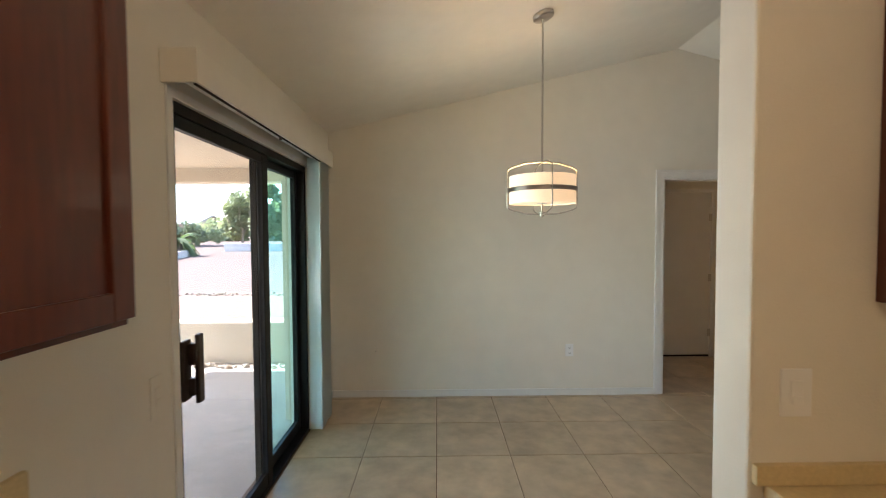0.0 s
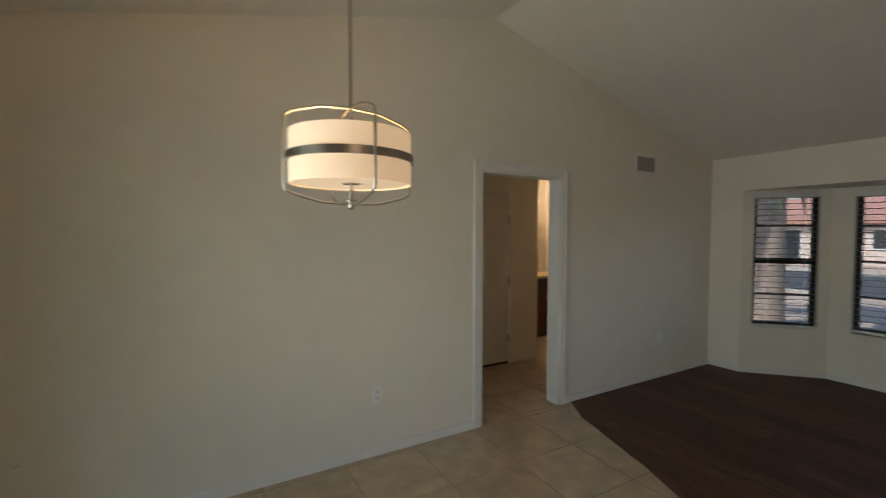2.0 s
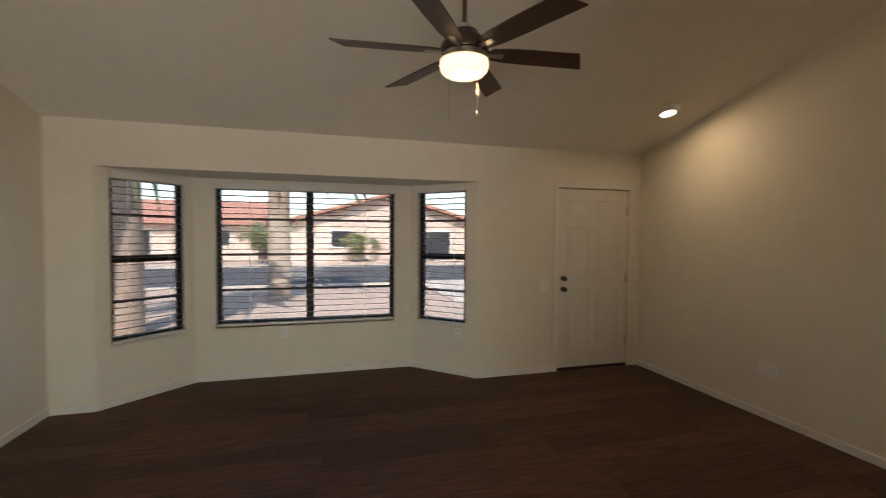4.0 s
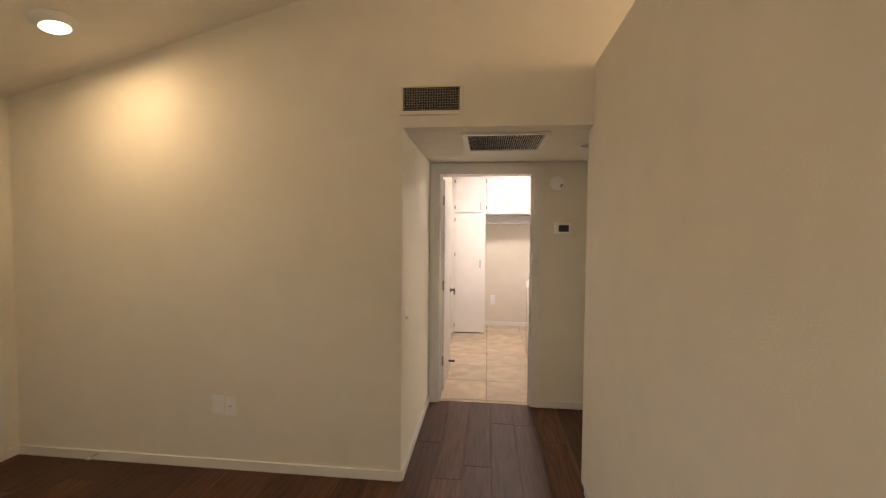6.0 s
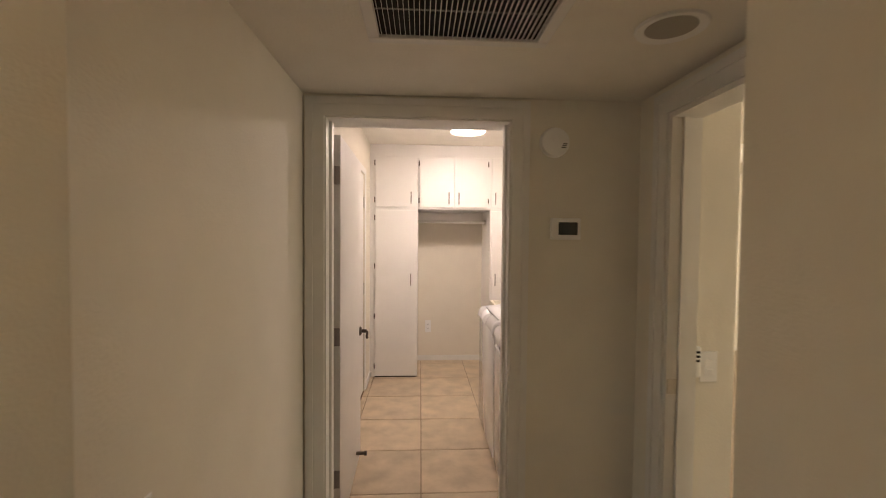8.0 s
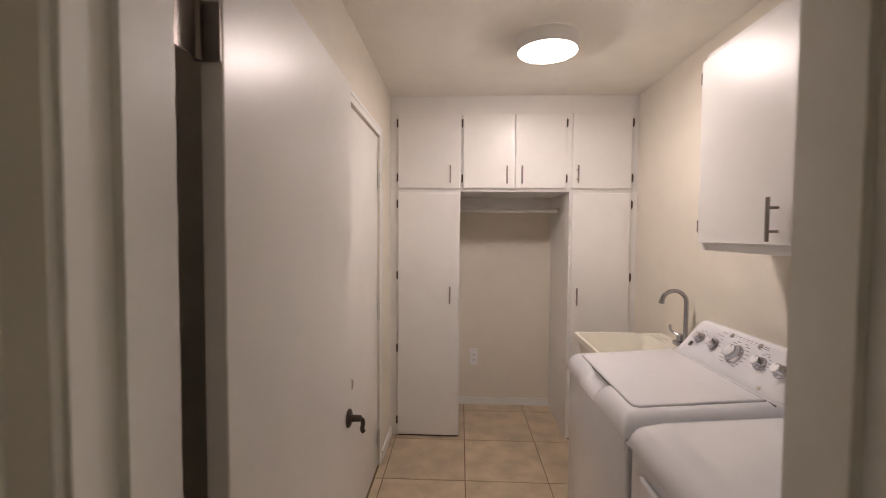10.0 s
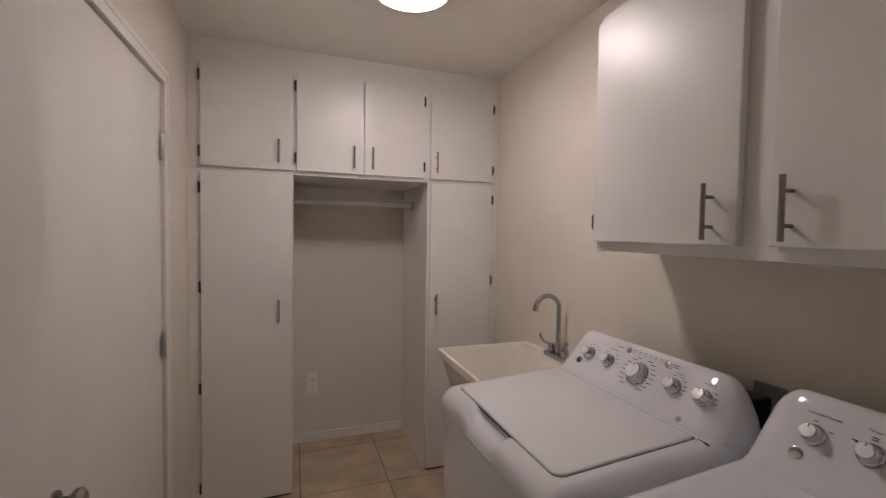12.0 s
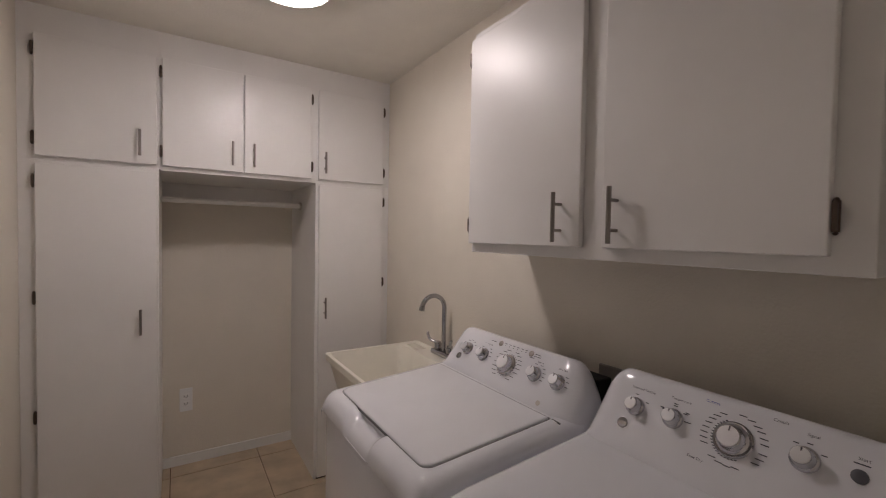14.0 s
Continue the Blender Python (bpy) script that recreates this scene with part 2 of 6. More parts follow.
def lathe(bm, rings, at=(0, 0, 0), seg=32, m=None, close=True):
    """Rings of (radius, height) turned round the z axis, then placed."""
    m = m or Matrix.Translation(at)
    rows = []
    for r, z in rings:
        rows.append([bm.verts.new(m @ Vector((r * math.cos(k * math.tau / seg), r * math.sin(k * math.tau / seg), z))) for k in range(seg)])
    for a, b in zip(rows, rows[1:]):
        for k in range(seg):
            bm.faces.new((a[k], a[(k + 1) % seg], b[(k + 1) % seg], b[k]))
    if close:
        bm.faces.new(rows[0][::-1])
        bm.faces.new(rows[-1])
    return bm


def tube(bm, pts, r, seg=10):
    pts = [Vector(p) for p in pts]
    rows, side = [], None
    for i, p in enumerate(pts):
        d = (pts[min(i + 1, len(pts) - 1)] - pts[max(i - 1, 0)]).normalized()
        if side is None:
            side = d.orthogonal().normalized()
        side = (side - d * side.dot(d)).normalized()
        up = d.cross(side)
        rows.append([bm.verts.new(p + (side * math.cos(k * math.tau / seg) + up * math.sin(k * math.tau / seg)) * r) for k in range(seg)])
    for a, b in zip(rows, rows[1:]):
        for k in range(seg):
            bm.faces.new((a[k], a[(k + 1) % seg], b[(k + 1) % seg], b[k]))
    bm.faces.new(rows[0][::-1])
    bm.faces.new(rows[-1])
    return bm


def arc(c, u, v, r, a0, a1, n=10):
    c, u, v = Vector(c), Vector(u), Vector(v)
    return [c + (u * math.cos(a) + v * math.sin(a)) * r for a in (radians(a0 + (a1 - a0) * k / n) for k in range(n + 1))]


def turned(bm, m):
    bmesh.ops.transform(bm, matrix=m, verts=bm.verts[:])
    return bm


# ---- the plan ----
WX, EX, SY, NY = -0.79, 5.56, -1.587, 3.985
RX, RZ, SLOPE, SLOPE_W = 2.42, 3.205, 0.264, 0.236
TH = 0.13


def vault(x):
    return RZ - (SLOPE * (x - RX) if x > RX else SLOPE_W * (RX - x))

# ---- shell of the living and dining room ----
# north wall with the bedroom doorway
ND0, ND1, NDZ = 2.304, 3.160, 2.030
bm = B()
prism(bm, [(WX, 0), (ND0, 0), (ND0, vault(ND0)), (WX, vault(WX))], NY, NY + TH)
prism(bm, [(ND0, NDZ), (ND1, NDZ), (ND1, vault(ND1)), (RX, RZ), (ND0, vault(ND0))], NY, NY + TH)
prism(bm, [(ND1, 0), (EX, 0), (EX, vault(EX)), (ND1, vault(ND1))], NY, NY + TH)
structure("wall_north", bm, PAINT, "cream painted gable wall with a doorway")
# south wall with the hall opening
HO0, HO1, HZ = 1.835, 2.933, 2.134
bm = B()
prism(bm, [(WX, 0), (HO0, 0), (HO0, vault(HO0)), (WX, vault(WX))], SY, SY - TH)
prism(bm, [(HO0, HZ), (HO1, HZ), (HO1, vault(HO1)), (RX, RZ), (HO0, vault(HO0))], SY, SY - TH)
prism(bm, [(HO1, 0), (EX, 0), (EX, vault(EX)), (HO1, vault(HO1))], SY, SY - TH)
structure("wall_south", bm, PAINT, "cream painted gable wall with a hall opening")
# west wall with the patio slider
SL0, SL1, SLZ = 1.700, 3.340, 2.035
bm = B()
box(bm, WX, SY - TH, 0, WX - 0.15, SL0, 2.447)
box(bm, WX, SL1, 0, WX - 0.15, NY + TH, 2.447)
box(bm, WX, SL0, SLZ, WX - 0.15, SL1, 2.447)
structure("wall_west", bm, PAINT, "cream painted wall with a patio door opening")
# east wall, bay and front door
FD0, FD1, FDZ = -1.445, -0.555, 1.985
BA, BB, BC, BD, BX, BZ = 3.655, 3.077, 0.945, 0.360, 6.120, 2.005
bm = B()
box(bm, EX, BA, 0, EX + TH, NY + TH, 2.376)
box(bm, EX, BD, BZ, EX + TH, BA, 2.376)
box(bm, EX, FD1, 0, EX + TH, BD, 2.376)
box(bm, EX, FD0, FDZ, EX + TH, FD1, 2.376)
box(bm, EX, SY - TH, 0, EX + TH, FD0, 2.376)
structure("wall_east", bm, PAINT, "cream painted wall with bay opening and front door")


def slab_wall(bm, p, q, z0, z1, th):
    """An upright slab from p to q in plan, thickened to the right of the way."""
    p, q = Vector(p), Vector(q)
    d = (q - p).normalized()
    n = Vector((d.y, -d.x)) * th
    prism(bm, [tuple(p), tuple(q), tuple(q + n), tuple(p + n)], z0, z1, "z")


def bay_side(name, p, q, s0, s1, z0, z1):
    p, q = Vector(p), Vector(q)
    a, b = p.lerp(q, s0), p.lerp(q, s1)
    bm = B()
    slab_wall(bm, q, b, 0, BZ, 0.12)
    slab_wall(bm, a, p, 0, BZ, 0.12)
    slab_wall(bm, b, a, 0, z0, 0.12)
    slab_wall(bm, b, a, z1, BZ, 0.12)
    structure(name, bm, PAINT, "cream painted bay wall round a window")
    return a, b


BAYS = [bay_side("wall_bay_north", (EX, BA), (BX, BB), 0.14, 0.885, 0.520, 1.985),
        bay_side("wall_bay_middle", (BX, BB), (BX, BC), 0.085, 0.917, 0.535, 1.972),
        bay_side("wall_bay_south", (BX, BC), (EX, BD), 0.115, 0.835, 0.520, 1.985)]
bm = B()
prism(bm, [(EX + TH, BA + 0.05), (BX + 0.17, BB + 0.1), (BX + 0.17, BC - 0.1), (EX + TH, BD - 0.05)], BZ, BZ + 0.06, "z")
structure("ceiling_bay", bm, PAINT, "flat cream bay soffit")
bm = B()
prism(bm, [(EX + TH, BA + 0.05), (BX + 0.45, BB + 0.3), (BX + 0.45, BC - 0.3), (EX + TH, BD - 0.05)], BZ + 0.07, BZ + 0.17, "z")
structure("roof_bay", bm, STUCCO, "small stucco roof over the bay")
# vaulted ceiling
bm = B()
prism(bm, [(WX - 0.15, vault(WX - 0.15)), (RX, RZ), (RX, RZ + 0.15), (WX - 0.15, vault(WX - 0.15) + 0.15)], SY - TH, NY + TH)
prism(bm, [(RX, RZ), (EX + TH, vault(EX + TH)), (EX + TH, vault(EX + TH) + 0.15), (RX, RZ + 0.15)], SY - TH, NY + TH)
structure("ceiling_vault", bm, CEIL, "cream vaulted ceiling sloping from a ridge")
bm = B()
prism(bm, [(EX + TH, 2.36), (EX + 0.75, 2.18), (EX + 0.75, 2.34), (EX + TH, 2.53)], SY - TH, NY + TH)
structure("eave_east", bm, STUCCO, "stucco eave over the front windows")

# kitchen half walls, open above
KX0, KX1, KY0, KY1, KZ = 1.020, 1.835, 1.170, 1.316, 2.470
bm = B()
box(bm, KX0, KY0, 0, 1.70, KY1, KZ, 0.008)
structure("wall_kitchen_north", bm, PAINT, "cream half wall at the kitchen's end")
bm = B()
box(bm, KX1 - 0.12, SY, 0, KX1, KY0, KZ)
structure("wall_kitchen_east", bm, PAINT, "cream half wall between kitchen and living room")

# ---- hall ----
HX0, HX1, HY = 1.450, 2.940, -2.810
LD0, LD1, LDZ = 2.034, 2.850, 2.04
RD0, RD1, RDZ = -2.590, -1.830, 2.02
bm = B()
box(bm, HX1, SY - TH, 0, HX1 + 0.12, HY, HZ)
structure("wall_hall_east", bm, PAINT, "cream painted hall wall")
bm = B()
box(bm, HX0 - 0.12, RD1, 0, HX0, SY - TH, HZ)
box(bm, HX0 - 0.12, HY, 0, HX0, RD0, HZ)
box(bm, HX0 - 0.12, RD0, RDZ, HX0, RD1, HZ)
structure("wall_hall_west", bm, PAINT, "cream hall wall with a doorway to the den")
LX0, LX1, LY0, LY1, LZ = 1.200, 2.975, -2.968, -6.095, 2.500
bm = B()
box(bm, LD1, HY, 0, 3.06, LY0, LZ)
box(bm, 1.08, HY, 0, LD0, LY0, LZ)
box(bm, LD0, HY, LDZ, LD1, LY0, LZ)
structure("wall_hall_south", bm, PAINT, "cream wall with the laundry doorway")
bm = B()
box(bm, HX0 - 0.12, SY - TH, HZ, HX1 + 0.12, HY, HZ + 0.12)
structure("ceiling_hall", bm, CEIL, "low flat cream hall ceiling")

# ---- laundry ----
bm = B()
box(bm, LX0, LY0, 0, LX0 - 0.12, LY1 - 0.12, LZ)
structure("wall_laundry_west", bm, LAUNDRY_PAINT, "cream painted laundry wall")
GD0, GD1, GDZ = -5.072, -4.140, 2.115
bm = B()
box(bm, LX1, LY0, 0, LX1 + 0.12, GD1, LZ)
box(bm, LX1, GD0, 0, LX1 + 0.12, LY1 - 0.12, LZ)
box(bm, LX1, GD1, GDZ, LX1 + 0.12, GD0, LZ)
structure("wall_laundry_east", bm, LAUNDRY_PAINT, "cream laundry wall with a closed door")
bm = B()
box(bm, LX0, LY1, 0, LX1, LY1 - 0.12, LZ)
structure("wall_laundry_south", bm, LAUNDRY_PAINT, "cream laundry wall behind the cupboards")
bm = B()
box(bm, LX0 - 0.12, HY, LZ, LX1 + 0.12, LY1 - 0.12, LZ + 0.1)
structure("ceiling_laundry", bm, CEIL, "flat cream laundry ceiling")

# ---- den beyond the hall, and the bedroom passage beyond the dining doorway ----
bm = B()
box(bm, 1.10, -2.66, 0, HX0 - 0.12, -2.78, 2.41)
structure("wall_den_return", bm, PAINT, "short cream return wall beside the den door")
bm = B()
box(bm, -3.3, -6.45, 0, 1.08, -6.57, 2.41)
structure("wall_den_south", bm, PAINT, "cream den wall")
bm = B()
box(bm, -3.3, -6.57, 0, -3.42, SY - TH, 2.41)
structure("wall_den_west", bm, PAINT, "cream den wall")
# The opening is out of view, added here to hold den_daylight clear of the hall.
bm = B()
box(bm, -3.3, SY - TH, 0, -2.55, SY - TH - 0.12, 2.41)
box(bm, -1.35, SY - TH, 0, WX - 0.149, SY - TH - 0.12, 2.41)
box(bm, -2.55, SY - TH, 0, -1.35, SY - TH - 0.12, 0.7)
box(bm, -2.55, SY - TH, 2.1, -1.35, SY - TH - 0.12, 2.41)
structure("wall_den_north", bm, PAINT, "cream den wall with an added, unseen opening for daylight")
bm = B()
box(bm, -3.42, -6.57, 2.41, 1.08, SY - TH, 2.53)
box(bm, 1.08, -2.78, 2.23, HX0 - 0.12, SY - TH, 2.42)
structure("ceiling_den", bm, CEIL, "flat cream den ceiling")
bm = B()
box(bm, -3.3, -4.9, 2.24, 1.08, -4.75, 2.41)
structure("beam_den", bm, CEIL, "boxed cream ceiling beam")
bm = B()
box(bm, 1.75, 5.15, 0, 2.77, 5.27, 2.44)
box(bm, 3.53, 5.15, 0, 3.96, 5.27, 2.44)
box(bm, 2.77, 5.15, 2.0, 3.53, 5.27, 2.44)
box(bm, 3.84, 5.27, 0, 3.96, 6.4, 2.44)
structure("wall_passage_north", bm, PAINT, "cream passage wall with a closet door")
bm = B()
box(bm, 3.84, 6.4, 0, 5.40, 6.52, 2.44)
box(bm, 5.28, NY + TH, 0, 5.40, 6.4, 2.44)
box(bm, 1.63, NY + TH, 0, 1.75, 5.27, 2.44)
structure("wall_bathroom", bm, PAINT, "cream bathroom walls in warm light")
bm = B()
box(bm, 1.63, NY + TH, 2.44, 5.40, 6.52, 2.54)
structure("ceiling_passage", bm, CEIL, "flat cream passage ceiling")

# ---- floors: a base sheet under the tiles and planks ----
bm = B()
prism(bm, [(WX - 0.15, SY - TH), (HX0 - 0.12, SY - TH), (HX0 - 0.12, LY1 - 0.12), (3.08, LY1 - 0.12), (3.08, SY - TH), (EX + TH, SY - TH), (EX + TH, BD - 0.1),
           (BX + 0.1, BC - 0.05), (BX + 0.1, BB + 0.05), (EX + TH, BA + 0.1), (EX + TH, NY), (5.40, NY), (5.40, 6.52), (1.63, 6.52), (1.63, NY), (WX - 0.15, NY + 0.1)], -0.15, -0.006, "z")
floor = structure("floor", bm, GROUT, "beige ceramic tile and dark wood plank floor")
CARPET = mat("mottled_den_floor", (0.42, 0.33, 0.24), 0.6, grain=0.28, scale=26, detail=8, bump=0.3, stain=0.08, stain_scale=1.5)
bm = B()
box(bm, -3.42, -6.57, -0.15, 1.08, SY - TH - 0.002, 0.0)
box(bm, 1.08, -2.78, -0.15, HX0 - 0.122, SY - TH - 0.002, 0.0)
structure("floor_den", bm, CARPET, "mottled beige stone-look den floor")

# ---- trim ----


def baseboard(p, q, h=0.062, th=0.013):
    bm = B()
    slab_wall(bm, p, q, 0, h, th)
    structure("baseboard", bm, TRIM, "white painted baseboard")


def base_run(*pts):
    for p, q in zip(pts, pts[1:]):
        baseboard(p, q)


base_run((WX, NY), (ND0 - 0.070, NY))
base_run((ND1 + 0.070, NY), (EX, NY), (EX, BA), (BX, BB), (BX, BC), (EX, BD), (EX, FD1 + 0.06))
base_run((EX, FD0 - 0.06), (EX, SY), (HO1, SY), (HX1, HY))
base_run((LD0 - 0.08, HY), (HX0, HY))
base_run((WX, SL1 + 0.11), (WX, NY))
base_run((KX1, SY), (KX1, KY0))
base_run((1.70, KY1), (KX0, KY1), (KX0, KY0))
base_run((LX1, LY0), (LX1, GD1 + 0.06))
base_run((LX1, GD0 - 0.06), (LX1, -5.492))
base_run((2.461, LY1), (1.681, LY1))
base_run((1.08, -6.45), (-3.3, -6.45))


def casing(name, p, q, z, w, th, out):
    """Flat door casing with a raised outer bead round an opening from p to q in plan; out points into the room."""
    p, q, o = Vector(p), Vector(q), Vector(out)
    d = (q - p).normalized()
    bm = B()

    def stick(a, b, z0, z1, t):
        prism(bm, [tuple(a), tuple(b), tuple(b + o * t), tuple(a + o * t)], z0, z1, "z")
    for s, e in ((p, -1), (q, 1)):
        stick(s, s + d * w * e * 0.62, 0, z + w * 0.62, th * 0.7)
        stick(s + d * w * e * 0.62, s + d * w * e, 0, z + w, th)
    stick(p, q, z, z + w * 0.62, th * 0.7)
    stick(p - d * w * 0.62, q + d * w * 0.62, z + w * 0.62, z + w, th)
    structure(name, bm, TRIM, "white painted door casing")


def jamb(name, p, q, z, depth, into, stop=True, t=0.02):
    """Lining of an opening from p to q, reaching depth into the wall."""
    p, q, o = Vector(p), Vector(q), Vector(into)
    d = (q - p).normalized()
    bm = B()

    def stick(a, b, d0, d1, z0, z1):
        prism(bm, [tuple(a + o * d0), tuple(b + o * d0), tuple(b + o * d1), tuple(a + o * d1)], z0, z1, "z")
    stick(p, p + d * t, -0.002, depth + 0.002, 0, z)
    stick(q - d * t, q, -0.002, depth + 0.002, 0, z)
    stick(p + d * t, q - d * t, -0.002, depth + 0.002, z - t, z)
    if stop:
        stick(p + d * t, p + d * (t + 0.012), depth * 0.35, depth * 0.6, 0, z - t)
        stick(q - d * (t + 0.012), q - d * t, depth * 0.35, depth * 0.6, 0, z - t)
    structure(name, bm, TRIM, "white painted door jamb")


casing("casing_passage_door", (ND0, NY), (ND1, NY), NDZ, 0.070, 0.018, (0, -1))
jamb("jamb_passage_door", (ND0, NY), (ND1, NY), NDZ, TH, (0, 1), False)
casing("casing_laundry_door", (LD1, HY), (LD0, HY), LDZ, 0.078, 0.018, (0, 1))
casing("casing_laundry_inside", (LD0, LY0), (LD1, LY0), LDZ, 0.058, 0.018, (0, -1))
jamb("jamb_laundry_door", (LD1, HY), (LD0, HY), LDZ, HY - LY0, (0, -1), True, 0.008)
casing("casing_den_door", (HX0, RD0), (HX0, RD1), RDZ, 0.085, 0.018, (1, 0))
jamb("jamb_den_door", (HX0, RD0), (HX0, RD1), RDZ, 0.12, (-1, 0))
casing("casing_front_door", (EX, FD0), (EX, FD1), FDZ, 0.05, 0.012, (-1, 0))
casing("casing_garage_door", (LX1, GD0), (LX1, GD1), GDZ, 0.055, 0.008, (-1, 0))
casing("casing_closet_door", (2.77, 5.15), (3.53, 5.15), 2.0, 0.04, 0.006, (0, -1))
bm = B()
box(bm, WX, SL0 - 0.035, 0, WX + 0.008, SL0, SLZ + 0.035)
box(bm, WX, SL1, 0, WX + 0.008, SL1 + 0.035, SLZ + 0.035)
box(bm, WX, SL0, SLZ, WX + 0.008, SL1, SLZ + 0.035)
structure("casing_patio_door", bm, TRIM, "narrow white casing round the patio door")
bm = B()
box(bm, HX0 - 0.002, RD0 + 0.021, 0.905, HX0 - 0.045, RD0 + 0.024, 0.965)
structure("trim_strike_plate", bm, STEEL, "brass strike plate in the den jamb")

# ---- doors ----


def hinge(parent, x, y, z, axis="y", s=1, h=0.09):
    bm = B()
    lathe(bm, [(0.006, -h / 2), (0.0075, -h / 2 + 0.004), (0.0075, h / 2 - 0.004), (0.006, h / 2)], (x, y, z), 10)
    if axis == "y":
        box(bm, x - 0.002 * s, y - 0.032, z - h / 2, x, y + 0.03, z + h / 2)
    else:
        box(bm, x - 0.03, y - 0.002 * s, z - h / 2, x + 0.032, y, z + h / 2)
    return part("hinge", bm, STEEL, parent, "brushed nickel hinge", 40)


# laundry door, standing open into the laundry
DOORT = Matrix.Translation((2.864, -3.056, 0)) @ Matrix.Rotation(radians(0.9), 4, "Z")
door = thing("door_laundry", (2.864, -3.056, 0), "white flush interior door standing open with lever handle", "door")
tagged(door, kind="structure")
bm = turned(box(B(), -0.036, -0.812, 0.014, 0, -0.004, 2.018, 0.002, 1), DOORT)
part("slab", bm, DOORW, door)
for hz in (0.30, 1.02, 1.82):
    bm = B()
    box(bm, -0.034, -0.0035, hz - 0.045, -0.001, 0.0005, hz + 0.045, 0.001, 1)
    lathe(bm, [(0.007, -0.046), (0.007, 0.046)], (-0.002, 0.006, hz), 10)
    box(bm, -0.0035, 0.006, hz - 0.045, -0.0010, 0.076, hz + 0.045)
    part("hinge", turned(bm, DOORT), PULL, door, "dark steel hinge", 40)


def lever(parent, m, side=1):
    bm = B()
    lathe(bm, [(0.031, 0), (0.031, 0.006), (0.024, 0.011), (0.012, 0.013), (0.011, 0.045)], seg=24)
    part("rose", turned(bm, m), DARKMETAL, parent, "dark bronze rose", 40)
    bm = B()
    tube(bm, [(0, 0, 0.026), (0, 0, 0.042), (0.002 * side, -0.006, 0.049), (0.005 * side, -0.022, 0.050), (0.008 * side, -0.036, 0.046), (0.010 * side, -0.046, 0.047), (0.011 * side, -0.052, 0.051)], 0.008, 12)
    part("lever", turned(bm, m), DARKMETAL, parent, "curved dark bronze lever", 40)


lever(door, DOORT @ pose(-0.036, -0.762, 0.878, 0, -90, 0) @ pose(0, 0, 0, 0, 0, -90))
bm = turned(lathe(B(), [(0.011, 0), (0.011, 0.05), (0.015, 0.052), (0.015, 0.066), (0.010, 0.068)], m=pose(-0.036, -0.60, 0.12, 0, -90, 0), seg=14), DOORT)
part("door_stop", bm, DARKMETAL, door, "dark rubber-tipped door stop", 40)

# closed door to the garage
door = thing("door_garage", (LX1 + 0.03, (GD0 + GD1) / 2, 0), "white flush door, closed, with nickel hinges", "door")
tagged(door, kind="structure")
part("slab", box(B(), LX1 + 0.012, GD0 + 0.004, 0.001, LX1 + 0.05, GD1 - 0.004, GDZ - 0.004, 0.002, 1), DOORW, door)
for hz in (0.19, 1.01, 1.845):
    hinge(door, LX1 + 0.004, GD0 + 0.004, hz, h=0.11)
bm = lathe(B(), [(0.028, 0), (0.028, 0.006), (0.012, 0.01), (0.012, 0.03), (0.026, 0.04), (0.028, 0.052), (0.018, 0.062)], m=pose(LX1 + 0.012, GD1 - 0.066, 0.850, 0, -90, 0), seg=20)
part("knob", bm, PULL, door, "nickel knob", 40)

# front door, six raised panels
door = thing("door_front", (EX + 0.03, (FD0 + FD1) / 2, 0), "white six-panel front door, closed, with dark knob and deadbolt", "door")
tagged(door, kind="structure")
part("slab", box(B(), EX + 0.02, FD0 + 0.005, 0.028, EX + 0.06, FD1 - 0.005, FDZ - 0.008, 0.002, 1), DOORW, door)
part("threshold", box(B(), EX + 0.004, FD0, 0.0, EX + 0.07, FD1, 0.026), GAP, door, "dark metal threshold")
# Dark strips added behind the slab to keep daylight from leaking round it.
part("weatherstrip", box(B(), EX + 0.0605, FD0 + 0.001, FDZ - 0.03, EX + 0.075, FD1 - 0.001, FDZ - 0.001), GAP, door, "dark strip added behind the head to block daylight")
for sy in (FD0 + 0.001, FD1 - 0.012):
    part("weatherstrip", box(B(), EX + 0.0605, sy, 0.03, EX + 0.075, sy + 0.011, FDZ - 0.031), GAP, door)
for z0, z1 in ((0.22, 0.90), (1.02, 1.56), (1.66, 1.86)):
    for y0, y1 in ((FD0 + 0.12, FD0 + 0.40), (FD1 - 0.40, FD1 - 0.12)):
        bm = B()
        for a in ((y0, z0, y1, z0 + 0.012), (y0, z1 - 0.012, y1, z1), (y0, z0 + 0.012, y0 + 0.012, z1 - 0.012), (y1 - 0.012, z0 + 0.012, y1, z1 - 0.012)):
            box(bm, EX + 0.013, a[0], a[1], EX + 0.0205, a[2], a[3], 0.003, 1)
        box(bm, EX + 0.016, y0 + 0.035, z0 + 0.035, EX + 0.0205, y1 - 0.035, z1 - 0.035, 0.0035, 1)
        part("panel", bm, DOORW, door)
for kz, r in ((1.005, 0.026), (0.890, 0.028)):
    bm = lathe(B(), [(r, 0), (r, 0.008), (r * 0.5, 0.012), (r * 0.5, 0.03), (r * 0.95, 0.038), (r, 0.05), (r * 0.6, 0.058)], m=pose(EX + 0.02, FD1 - 0.075, kz, 0, -90, 0), seg=20)
    part("knob" if kz < 1 else "deadbolt", bm, DARKMETAL, door, "dark bronze fitting", 40)
for hz in (0.30, 1.0, 1.75):
    hinge(door, EX + 0.012, FD0 + 0.005, hz)
